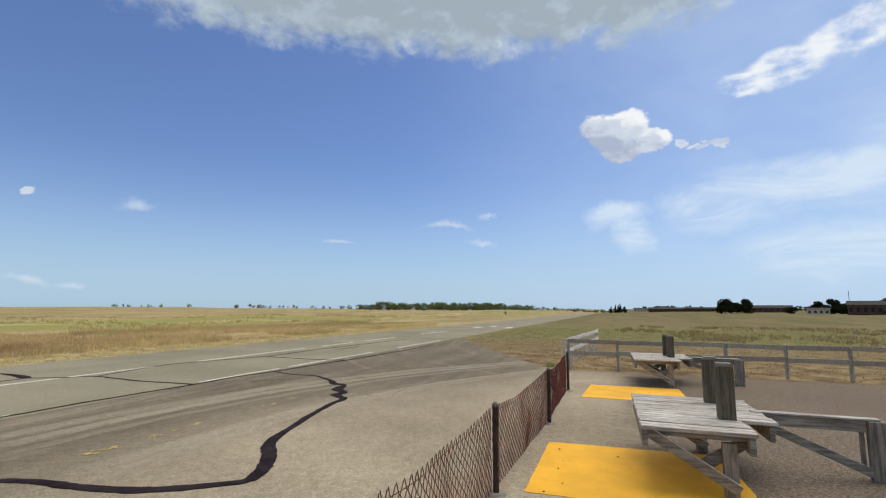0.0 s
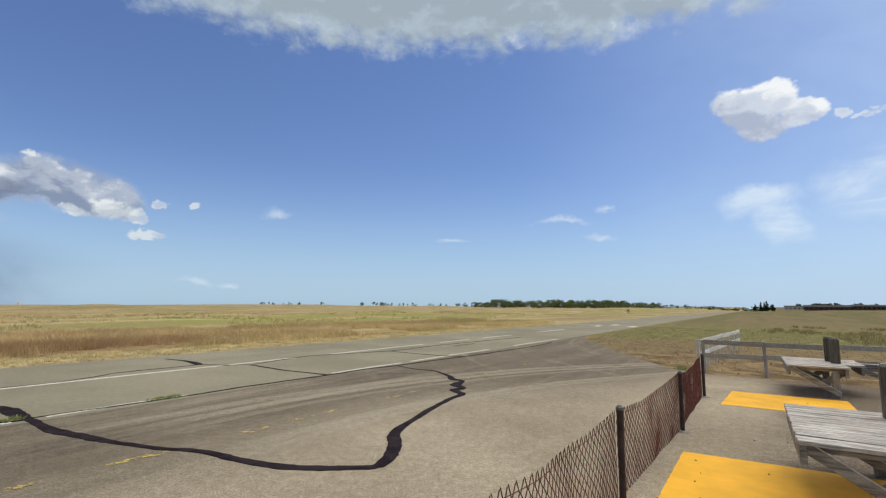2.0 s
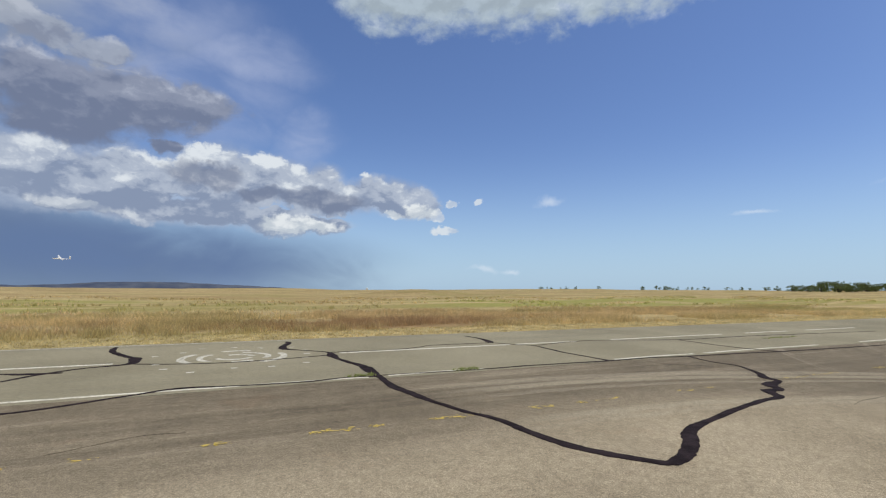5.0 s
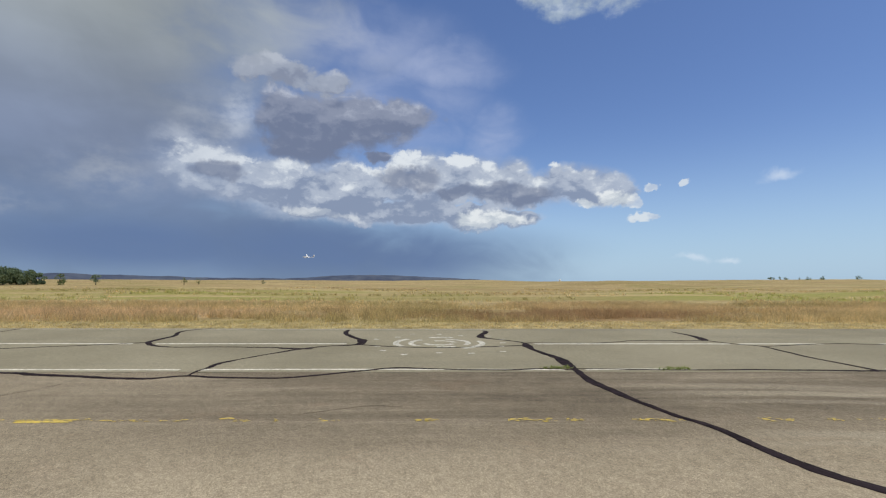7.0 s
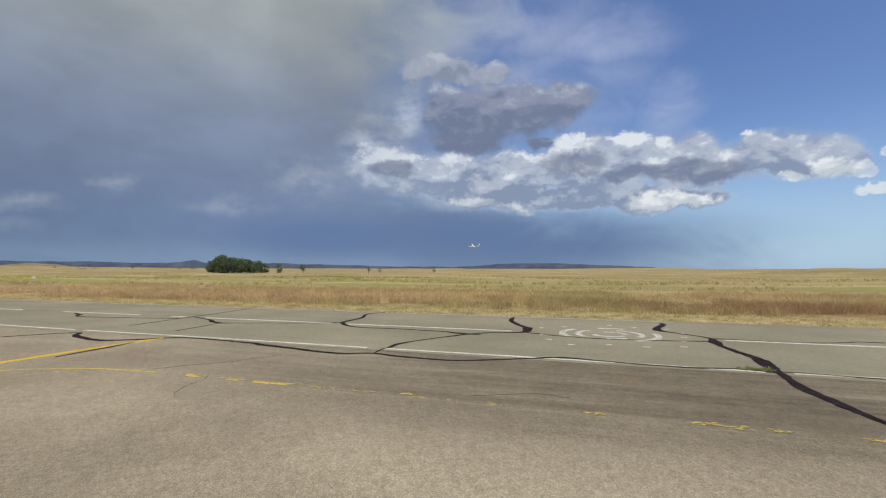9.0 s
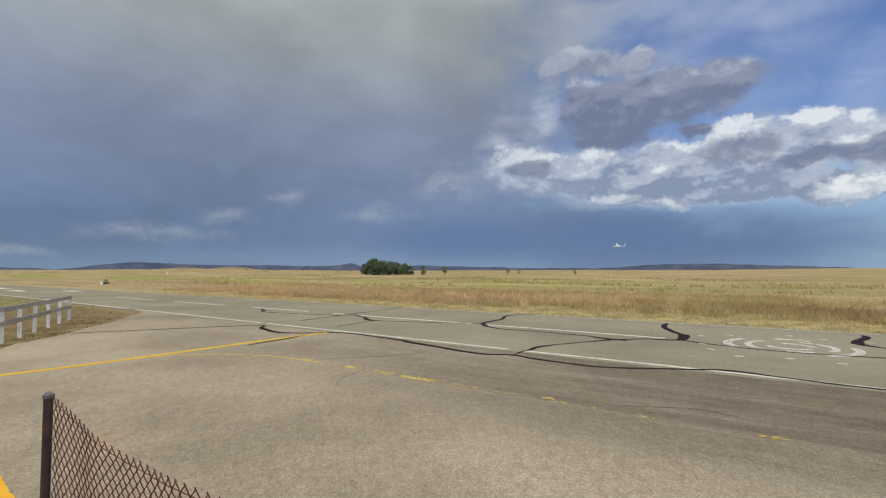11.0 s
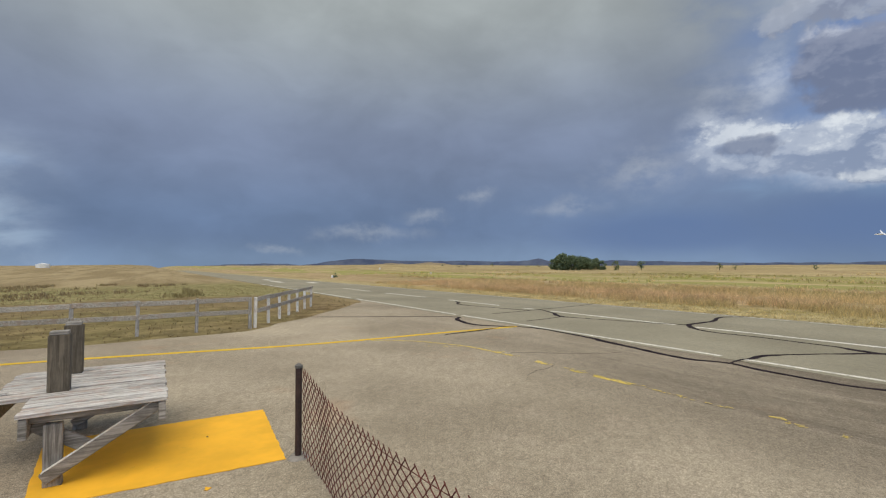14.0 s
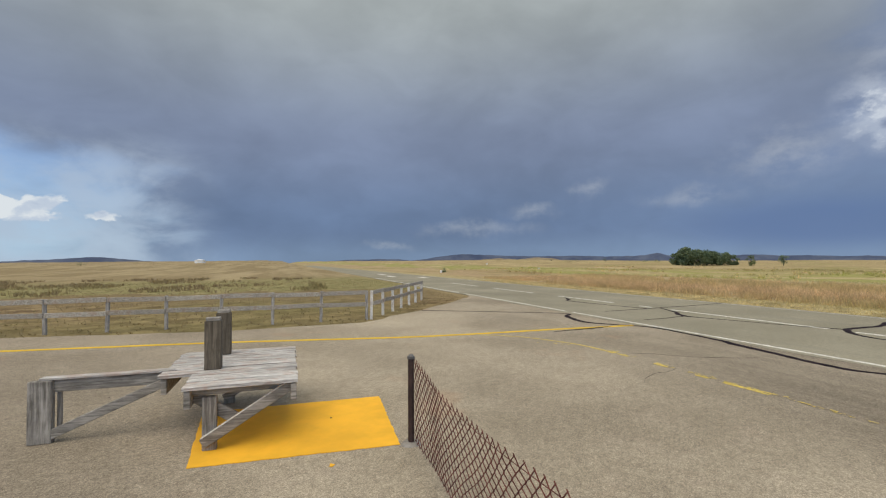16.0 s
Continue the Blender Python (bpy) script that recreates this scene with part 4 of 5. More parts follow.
# the yellow taxi line and the rubbed one that bends into it
ribbon("taxi_line", [(-15.2, -14), (-14.35, -6.7), (-13.75, -1.6), (-13.0, 2.3), (-12.72, 4.6), (-12.66, 7.7), (-12.5, 10.6)], 0.22, 0.004, "yellow_line", "yellow painted taxi line", "taxi line", 0.2, 0.3, 0.02)


def flecks(a, b, density, seed, mat="yellow_worn"):
    """What is left of a painted dash: torn scraps of paint of all sizes along its line."""
    rng = random.Random(seed)
    bm = bmesh.new()
    count = int((b - a) * 34 * density) + 4
    for i in range(count):
        u = rng.uniform(a, b)
        n = 7.12 - (0.32 * (-9.0 - u) ** 2 if u < -9.0 else 0.0) + rng.gauss(0, 0.036)
        big = rng.random() ** 2.6
        lu, ln = 0.010 + 0.060 * big, 0.006 + 0.026 * big
        ring = []
        for t in range(9):
            f = 2 * math.pi * t / 9
            r = rng.uniform(0.55, 1.15)
            ring.append(bm.verts.new((u + lu * r * math.cos(f), n + ln * r * math.sin(f), 0.004 + 0.0004 * (i % 7))))
        bm.faces.new(ring)
    ob = link("rubbed_line", bm, mat)
    ob.matrix_basis = RW
    tagged(ob, "torn scraps of a yellow painted dash on the concrete", "taxi line", kind="structure")


for i, (a, b, dens) in enumerate(((-11.0, -10.2, 0.8), (-9.2, -8.9, 1.3), (-8.7, -8.4, 0.7), (-7.8, -7.3, 1.5), (-6.95, -6.4, 1.3), (-6.2, -5.3, 2.6), (-5.3, -4.4, 0.9), (-4.4, -3.4, 0.3), (-3.0, -2.75, 0.9), (-2.45, -2.3, 1.2), (-1.75, -1.35, 1.0), (-0.3, 0.05, 1.8), (1.08, 1.3, 2.2), (1.3, 1.8, 1.4),
                                  (1.95, 2.2, 2.0), (2.9, 3.2, 1.4), (3.25, 3.8, 1.5), (4.9, 5.4, 1.5), (5.9, 6.1, 0.9), (6.35, 7.0, 0.8), (8.5, 9.7, 0.5), (11.8, 14.4, 0.5), (16.2, 16.9, 0.9))):
    flecks(a, b, dens, 50 + i)
ribbon("rubbed_line", [(-12.5, 5.2), (-12.1, 5.76), (-11.5, 6.3), (-10.88, 6.62), (-9.92, 6.95), (-8.9, 7.03)], [0.05, 0.07, 0.06, 0.06, 0.07, 0.09], 0.0045, "yellow_worn", "rubbed-off yellow bend of the taxi line", "taxi line", 0.6, 0.08, 0.03)
for a, b in ((-8.85, -8.5), (-7.75, -7.35), (-6.75, -6.45), (-6.15, -5.35)):
    ribbon("rubbed_line", [(a, 7.05), ((a + b) / 2, 7.07), (b, 7.07)], [0.04, 0.10, 0.04], 0.0045, "yellow_worn", "bright remnant of a yellow painted dash", "taxi line", 0.9, 0.05, 0.03)
spot = [(-3.24, 7.18), (-3.15, 7.24), (-3.02, 7.2)]
ribbon("paint_spot", spot, [0.03, 0.09, 0.03], 0.0045, "yellow_worn", "bright yellow paint spot", "paint spot", 0.5, 0.05, 0.02)
ribbon("paint_spot", [(-5.0, 0.4), (-5.04, 0.43), (-5.07, 0.41)], [0.03, 0.05, 0.02], 0.004, "yellow", "bright yellow paint spot", "paint spot", 0.5, 0.03, 0.01)


hair = random.Random(23)
for i in range(5):
    u, n, ang = hair.uniform(-11, 14), hair.uniform(2.2, 9.5), hair.uniform(0, math.pi)
    pts = [(u, n)]
    for j in range(hair.randint(3, 6)):
        ang += hair.uniform(-0.5, 0.5)
        u, n = u + 0.55 * math.cos(ang), n + 0.4 * math.sin(ang)
        pts.append((u, n))
    ribbon("hairline_crack", pts, 0.008, 0.002, "hair", "thin dark hairline crack in the concrete", "crack", 1.0, 0.04, 0.14, 0.001, 0.2)


def yellow_pad(corners):
    bm = bmesh.new()
    pts = []
    for (a, b), (c, d) in zip(corners, corners[1:] + corners[:1]):
        for i in range(24):
            f = i / 24
            u, n = a + (c - a) * f, b + (d - b) * f
            pts.append((u + 0.018 * noise.noise(Vector((u * 9, n * 9, 0))), n + 0.018 * noise.noise(Vector((u * 9, n * 9, 6)))))
    top = [bm.verts.new((u, n, 0.005)) for u, n in pts]
    low = [bm.verts.new((u, n, -0.001)) for u, n in pts]
    bm.faces.new(top)
    for i in range(len(pts)):
        j = (i + 1) % len(pts)
        bm.faces.new((top[j], top[i], low[i], low[j]))
    bm.normal_update()
    ob = link("painted_pad", bm, "yellow")
    ob.matrix_basis = RW
    tagged(ob, "bright yellow square painted on the concrete under a table", "painted pad", "yellow pads", "structure")


yellow_pad([(-7.35, 1.35), (-7.4, -1.15), (-5.45, -1.0), (-5.34, 1.22)])
yellow_pad([(5.78, 1.0), (5.85, -1.55), (8.15, -1.5), (8.02, 0.97)])
yellow_pad([(12.38, 0.70), (12.4, -1.75), (14.55, -1.75), (14.5, 0.55)])


# ---- the chain-link fence in front of the apron ----
POSTS = [0.0, 3.66, 7.32, 10.92, 14.61, 18.50]
FENCE_U0, FENCE_N = -5.33, 1.35
FENCE_LINE = [(-5.4, 1.35), (2.0, 1.29), (5.6, 1.29), (9.3, 1.11), (13.4, 1.07)]
MESH_TOP = [(-5.4, 0.97), (-5.0, 0.93), (-4.4, 0.85), (-3.7, 0.81), (-3.1, 0.84), (-2.5, 0.88), (-1.6, 0.94), (0.0, 0.97), (2.65, 1.0), (3.4, 0.93), (4.5, 0.91), (5.5, 0.96), (6.7, 0.87), (8.0, 0.90), (9.2, 0.96), (10.4, 0.86), (13.2, 0.93)]


def fence_side(u):
    return lerp_table(FENCE_U0 + u, FENCE_LINE) - FENCE_N


chain_fence = thing("chain_link_fence", place(FENCE_U0, FENCE_N), "low rusty red chain-link fence on brown steel posts", "fence")
for i, u in enumerate(POSTS):
    n = fence_side(u)
    bm = bmesh.new()
    lean = random.Random(i).uniform(-0.02, 0.02)
    tube(bm, (u, n, -0.03), (u + lean, n, 0.985), 0.036, 0.036, 10)
    post = part("post", bm, "post", chain_fence, "brown painted round steel post")
    bm = bmesh.new()
    tube(bm, (u + lean, n, 0.98), (u + lean, n, 1.01), 0.044, 0.044, 10)
    tube(bm, (u + lean, n, 1.01), (u + lean, n, 1.03), 0.036, 0.018, 10)
    part("cap", bm, "cap", post, "grey domed cap")
    bm = bmesh.new()
    bmesh.ops.create_cone(bm, cap_ends=True, segments=14, radius1=0.13, radius2=0.09, depth=0.03)
    for v in bm.verts:
        v.co += Vector((u + 0.03 * noise.noise(v.co * 9), n + 0.03 * noise.noise(v.co * 7 + Vector((4, 0, 0))), 0.010))
    part("footing", bm, "footing", post, "rough concrete footing")
PITCH = 0.115


def wire_panel(i):
    """Bent wires that hook into each other; the sheet sags and bulges between its posts."""
    bm = bmesh.new()
    start, span = POSTS[i], POSTS[i + 1] - POSTS[i]
    count = int(span / (PITCH / 2))

    def at(u, z01):
        top = lerp_table(FENCE_U0 + u, MESH_TOP)
        z = 0.015 + (top - 0.015) * z01
        du = 0.05 * noise.noise(Vector((u * 0.8, z * 1.4, 3.0))) + 0.03 * noise.noise(Vector((u * 2.7, z * 2.0, 9.0)))
        bulge = 0.05 * noise.noise(Vector((u * 1.1, z * 1.6, 20.0))) * math.sin(math.pi * min(1, max(0, (u - start) / span)))
        return Vector((u + du, fence_side(u) + 0.045 + bulge, z))
    rows = 16
    for c in range(count):
        base = start + c * PITCH / 2 + 0.03
        pts = []
        for r in range(rows + 1):
            off = PITCH / 4 * (1 if (r + c) % 2 else -1) * 1.02
            p = at(base + off, r / rows)
            p.y += 0.004 * (1 if (r + c) % 2 else -1)
            if r == rows:
                p.z += 0.012 * (1 if c % 2 else 2.2)
            pts.append(p)
        for a, b in zip(pts, pts[1:]):
            tube(bm, a, b, 0.0048, 0.0048, 3)
    # the line wire through the top
    line = [at(start + span * s / 24, 0.955) for s in range(25)]
    for a, b in zip(line, line[1:]):
        tube(bm, a, b, 0.004, 0.004, 4)
    part("wire_panel", bm, "rust", chain_fence, "sagging rusty diamond wire mesh")


for i in range(5):
    wire_panel(i)


# ---- picnic tables of grey timber ----
def picnic_table(m, label, mirror, rail_x):
    """Runs away from the origin along x; planks lie across. mirror is 1 or -1 for the direction along the runway."""
    t = thing("picnic_table", m, label, "picnic table", "tables on the yellow pads")
    s = mirror
    # planks, the first ones shorter
    width, count = 0.142, 16
    rng = random.Random(3 if s > 0 else 5)
    for i in range(count):
        x = s * (0.075 + i * 0.146)
        y_end = -1.12 if i < 5 else -1.50
        y0 = 0.10 + rng.uniform(-0.012, 0.012)
        y1 = y_end + rng.uniform(-0.015, 0.015)
        part("plank", box(x, (y0 + y1) / 2, 0.728 + rng.uniform(-0.004, 0.004), width - rng.uniform(0.010, 0.024), y0 - y1, 0.042, 0.005), "plank", t)
    # bearers along the run, their ends cut off under the planks
    for y, x0, x1 in ((0.055, 0.03, 2.3), (-1.06, 0.03, 2.3), (-1.45, 0.78, 2.3)):
        bm = box(s * (x0 + x1) / 2, y, 0.605, x1 - x0, 0.065, 0.20, 0.006)
        for v in bm.verts:
            if v.co.z < 0.6 and abs(v.co.x - s * x1) < 0.03:
                v.co.x -= s * 0.05
        part("bearer", bm, "timber", t, "grey cross bearer")
    # two trestles
    for x in (0.17, 2.05):
        part("leg", box(s * x, -0.85, 0.30, 0.09, 0.15, 0.60, 0.008), "timber_up", t, "broad grey timber leg")
        part("brace", beam((s * (x - 0.06), -0.92, 0.09), (s * (x - 0.06), 0.03, 0.67), 0.05, 0.115), "timber", t, "sloping timber brace")
        # thin bright strip added for the light that catches the brace's upper edge
        part("brace_edge", beam((s * (x - 0.065), -0.93, 0.155), (s * (x - 0.065), -0.03, 0.703), 0.046, 0.010, 0.002), "rail_sunlit", t, "white strip that paints the highlight along the brace top")
        part("strut", beam((s * (x + 0.07), -1.02, 0.60), (s * (x + 0.07), -0.55, 0.28), 0.05, 0.13), "timber", t, "short timber strut")
        part("cross_piece", box(s * (x + 0.01), -0.50, 0.665, 0.085, 1.10, 0.08, 0.006), "timber", t)
    # the seat rail that runs out to a post of its own
    part("rail", box(s * rail_x, -2.11, 0.66, 0.06, 1.24, 0.15, 0.006), "timber", t, "grey timber rail")
    part("rail_top", box(s * rail_x, -2.09, 0.748, 0.13, 1.42, 0.026, 0.004), "plank", t, "pale weathered rail board")
    part("end_post", box(s * (rail_x - 0.04), -2.78, 0.365, 0.10, 0.24, 0.735, 0.008), "timber_up", t, "broad weathered end post")
    part("end_batten", box(s * (rail_x + 0.03), -2.62, 0.365, 0.05, 0.045, 0.62, 0.006), "timber_up", t)
    part("long_brace", beam((s * (rail_x - 0.06), -2.76, 0.06), (s * (rail_x - 0.06), -1.46, 0.62), 0.05, 0.11), "timber", t, "long sloping timber brace")
    return t


def stained_block(m, h, turn_seed):
    t = thing("timber_block", m, "dark stained upright timber block standing on the picnic table", "timber block", "blocks on the tables")
    bm = box(0, 0, h / 2, 0.13, 0.20, h, 0.008)
    for v in bm.verts:
        v.co.x += 0.01 * noise.noise(v.co * 3 + Vector((turn_seed, 0, 0)))
    part("block", bm, "stub", t)
    part("top_plate", box(0.0, 0.0, h + 0.022, 0.125, 0.17, 0.044, 0.006), "timber", t, "paler worn grey top")


picnic_table(place(-5.75, 0.0), "weathered picnic table with flaking planks over a yellow pad", -1, 1.08)
picnic_table(place(6.28, -0.42), "weathered picnic table with flaking white planks over a yellow pad", 1, 1.45)
picnic_table(place(14.7, -0.75), "weathered grey picnic table beside the wooden rail fence", 1, 1.3)
for u, n, h in ((-6.68, -0.92, 0.62), (-7.72, -0.92, 0.62), (7.05, -1.38, 0.66), (8.2, -1.42, 0.64), (15.75, -1.72, 0.60), (16.3, -1.66, 0.60)):
    stained_block(place(u, n, 0.750), h, u)


# ---- wooden rail fences at both ends of the apron ----
def rail_fence(points, label, rail_mat, post_mat, side):
    """Posts at the given places along and across the runway, two rails from post to post."""
    u0, n0 = points[0]
    t = thing("rail_fence", place(u0, n0), label, "rail fence", "fences at the apron")
    rng = random.Random(len(points))
    for u, n in points:
        h = 1.06 + rng.uniform(-0.03, 0.03)
        bm = box(0, 0, h / 2 - 0.04, 0.10, 0.10, h + 0.08, 0.010, Euler((rng.uniform(-0.02, 0.02), rng.uniform(-0.02, 0.02), 0)).to_matrix().to_4x4())
        bmesh.ops.translate(bm, vec=(u - u0, n - n0, 0), verts=bm.verts)
        part("post", bm, post_mat, t)
    for (a, b), (c, d) in zip(points, points[1:]):
        run = Vector((c - a, d - b))
        off = Vector((-run.y, run.x)).normalized() * 0.072 * side
        for z in (0.99, 0.58):
            za, zb = z + rng.uniform(-0.02, 0.02), z + rng.uniform(-0.02, 0.02)
            ea = run.normalized() * 0.02
            part("rail", beam((a - u0 + off.x + ea.x, b - n0 + off.y + ea.y, za), (c - u0 + off.x - ea.x, d - n0 + off.y - ea.y, zb), 0.035, 0.15, 0.006), rail_mat, t)
    return t


# runs and posts that face the sun get the whitened, sunlit wood colour
rail_fence([(18.35 + 0.02 * i, 1.45 - 1.72 * i) for i in range(9)], "weathered grey two-rail wooden fence beside brown turf", "rail", "rail_post", -1)
rail_fence([(18.55 + 1.68 * i, 1.62 - 0.16 * i) for i in range(7)], "two-rail wooden fence running along the turf, whitened as if sunlit", "rail_sunlit", "rail_sunlit", -1)
rail_fence([(-17.45, 2.75 - 1.64 * i) for i in range(9)], "weathered grey two-rail wooden fence across the apron's end", "rail", "rail_post", 1)
rail_fence([(-17.6 - 1.27 * i, 2.95 + 0.68 * i) for i in range(7)], "grey-railed wooden fence beside the taxiway, its posts whitened as if sunlit", "rail", "rail_sunlit", -1)


# ---- trees and bushes ----
def leaf_crown(clumps, leaves, size, seed, name, mat, parent, label=""):
    rng = np.random.default_rng(seed)
    verts, faces = [], []
    weight = np.array([c[3] ** 2 for c in clumps])
    picks = rng.choice(len(clumps), leaves, p=weight / weight.sum())
    for k in picks:
        cx, cy, cz, r, sq = clumps[k]
        d = rng.normal(size=3)
        d /= np.linalg.norm(d)
        rr = r * (0.45 + 0.6 * rng.random() ** 0.7)
        c = np.array([cx, cy, cz]) + d * rr * np.array([1, 1, sq])
        a = rng.normal(size=3)
        b = rng.normal(size=3)
        a /= np.linalg.norm(a)
        b -= a * (a @ b)
        b /= np.linalg.norm(b)
        s = size * rng.uniform(0.6, 1.4)
        i = len(verts)
        verts += [tuple(c - a * s), tuple(c + b * s * 0.6), tuple(c + a * s), tuple(c - b * s * 0.6 + np.cross(a, b) * s * 0.3)]
        faces.append((i, i + 1, i + 2, i + 3))
    return tagged(mesh_from(name, verts, faces, mat, parent), label)


def tree(m, height, spread, label, seed, leaf="leaf", trunk_part=0.3, clump_count=14, leaves=900, group="", low=False, name="tree", leaf_size=0.034):
    rng = random.Random(seed)
    t = thing(name, m, label, "bush" if name == "bush" else "tree", group)
    bm = bmesh.new()
    top = height * trunk_part
    tube(bm, (0, 0, -0.2), (0.04 * height * rng.uniform(-1, 1), 0, top), height * 0.035, height * 0.024, 7)
    clumps = []
    for i in range(clump_count):
        a, f = rng.uniform(0, 2 * math.pi), rng.random()
        r = spread * (0.08 + 0.64 * math.sqrt(rng.random()))
        zlo = 0.12 if low else trunk_part * 0.8
        z = height * (zlo + (0.86 - zlo) * f)
        r *= math.sqrt(max(0.1, 1 - (2 * f - 0.85) ** 2 * 0.75))
        cx, cy = r * math.cos(a), r * math.sin(a)
        cr = min(spread, height * 0.5) * rng.uniform(0.34, 0.54)
        clumps.append((cx, cy, min(z, height - cr * 0.7), cr, 0.75))
        tube(bm, (0, 0, top * rng.uniform(0.6, 1.0)), (cx, cy, z), height * 0.012, height * 0.004, 4)
    part("trunk", bm, "bark", t)
    leaf_crown(clumps, leaves, max(0.10, height * leaf_size), seed, "crown", leaf, t)
    return t


def on_ground(az, dist):
    a = radians(az)
    return polar(az, dist, ground_height(-math.sin(a) * dist, math.cos(a) * dist))


# the thicket in the meadow: several trees grown into each other
for i, (az, dist, h, w) in enumerate(((99.5, 196, 5.2, 3.0), (98.6, 192, 6.8, 3.4), (97.6, 195, 6.6, 3.6), (96.6, 193, 6.0, 3.4), (95.7, 197, 5.4, 3.0), (94.9, 192, 4.8, 2.8), (94.2, 194, 3.6, 2.4), (98.1, 201, 6.0, 3.2), (96.1, 203, 5.2, 3.0))):
    tree(on_ground(az, dist), h, w, "dense dark-green tree of a thicket in dry grass", 20 + i, "leaf", 0.2, 20, 1700, "thicket in the meadow", True, leaf_size=0.05)
tree(on_ground(92.7, 190), 4.0, 1.9, "round green tree standing in dry grass", 40, "leaf_far", 0.22, 12, 700, "lone trees in the meadow", True)
tree(on_ground(89.9, 180), 4.0, 1.7, "green tree on a bare trunk in dry grass", 41, "leaf", 0.36, 10, 520, "lone trees in the meadow")
tree(on_ground(82.3, 170), 3.4, 1.1, "thin sparse tree in dry grass", 42, "leaf_far", 0.35, 7, 170, "lone trees in the meadow")
tree(on_ground(80.9, 172), 2.4, 1.2, "small leaning sparse tree in dry grass", 43, "leaf_far", 0.35, 6, 120, "lone trees in the meadow")
tree(on_ground(74.4, 175), 1.4, 1.0, "small dark bush in dry grass", 44, "leaf", 0.15, 6, 200, "", True, "bush")
tree(on_ground(125.9, 95), 1.1, 0.7, "small dark bush beside the runway", 45, "leaf", 0.15, 6, 220, "", True, "bush")
tree(on_ground(-24.0, 190), 1.5, 1.1, "small dark bush in dry grass", 46, "leaf", 0.15, 6, 200, "", True, "bush")
for i, (az, dist, h, w) in enumerate(((110.9, 420, 3.6, 4.5), (109.9, 430, 3.0, 4.0), (106.8, 400, 4.0, 3.0), (112.9, 450, 2.0, 2.5), (102.6, 380, 2.4, 4.0), (101.3, 300, 1.8, 3.5), (163.7, 420, 4.2, 5.0))):
    tree(on_ground(az, dist), h, w, "low dark bush on a far slope", 60 + i, "leaf", 0.12, 8, 260, "far bushes", True, "bush")

# woods and rows along the skyline
wood_rng = random.Random(11)
for i in range(96):
    f = i / 95
    az = -6.4 - 20.6 * f + wood_rng.uniform(-0.25, 0.25)
    dist = wood_rng.uniform(620, 720)
    h = (10.5 if 0.1 < f < 0.85 else 7.5) * wood_rng.uniform(0.7, 1.15)
    tree(on_ground(az, dist), h, h * wood_rng.uniform(0.8, 1.1), "green tree in a far belt of woodland", 100 + i, "leaf_far", 0.10, 14, 420, "far belt of woodland", True, leaf_size=0.06)
for i in range(40):
    az = wood_rng.choice((wood_rng.uniform(-6, 8.5), wood_rng.uniform(-6, 8.5), wood_rng.uniform(11, 19.2)))
    dist = wood_rng.uniform(800, 950)
    h = wood_rng.uniform(3.5, 7.5) * (1.0 if az < 9 else 0.7)
    tree(on_ground(az, dist), h, h * wood_rng.uniform(0.6, 1.0), "small dark tree on the far skyline", 160 + i, "leaf", 0.15, 8, 220, "trees on the skyline", True, leaf_size=0.07)
for i in range(60):
    az = wood_rng.uniform(-64, -31.5) if i < 22 else wood_rng.uniform(-66, -38)
    dist = wood_rng.uniform(600, 800)
    h = wood_rng.uniform(4.0, 7.0)
    tree(on_ground(az, dist), h, h * wood_rng.uniform(0.8, 1.6), "small dark tree on the far skyline", 210 + i, "leaf_dark", 0.12, 9, 220, "trees on the skyline", True, leaf_size=0.09)
for i in range(34):
    az = -27.0 - 9.4 * i / 33 + wood_rng.uniform(-0.15, 0.15)
    h = wood_rng.uniform(3.2, 5.6)
    tree(on_ground(az, wood_rng.uniform(700, 820)), h, h * wood_rng.uniform(1.0, 1.7), "small dark tree on the far skyline", 300 + i, "leaf_dark", 0.12, 8, 160, "trees on the skyline", True, leaf_size=0.09)
for i, (az, dist, h, w) in enumerate(((-47.4, 420, 11.5, 6.6), (-49.4, 425, 11.2, 6.4), (-48.4, 440, 8.5, 5.0), (-54.9, 430, 9.6, 5.5), (-56.1, 428, 10.8, 6.5), (-57.0, 440, 8.2, 5.0), (-52.9, 450, 5.5, 5.0), (-59.9, 420, 11.0, 5.5), (-61.6, 430, 9.0, 5.0))):
    tree(on_ground(az, dist), h, w, "big dark tree beside far buildings", 240 + i, "leaf_dark", 0.16, 24, 1900, "trees by the buildings", True, leaf_size=0.06)
def conifer(m, height, seed):
    t = thing("conifer", m, "slim dark conifer on the skyline", "tree", "far conifers")
    bm = bmesh.new()
    tube(bm, (0, 0, -0.3), (0, 0, height * 0.9), height * 0.02, height * 0.006, 6)
    part("trunk", bm, "bark", t)
    rng = random.Random(seed)
    clumps = []
    for i in range(16):
        f = i / 15
        r = height * 0.17 * (1 - f) + 0.25
        a = rng.uniform(0, 2 * math.pi)
        clumps.append((r * 0.35 * math.cos(a), r * 0.35 * math.sin(a), height * (0.08 + 0.86 * f), r, 0.8))
    leaf_crown(clumps, 520, height * 0.045, seed, "crown", "leaf_dark", t)


for i, az in enumerate((-36.1, -36.6, -37.1, -37.6, -36.9)):
    conifer(on_ground(az, 540 + 6 * i), 8.0 + (i % 3) * 1.6, 260 + i)


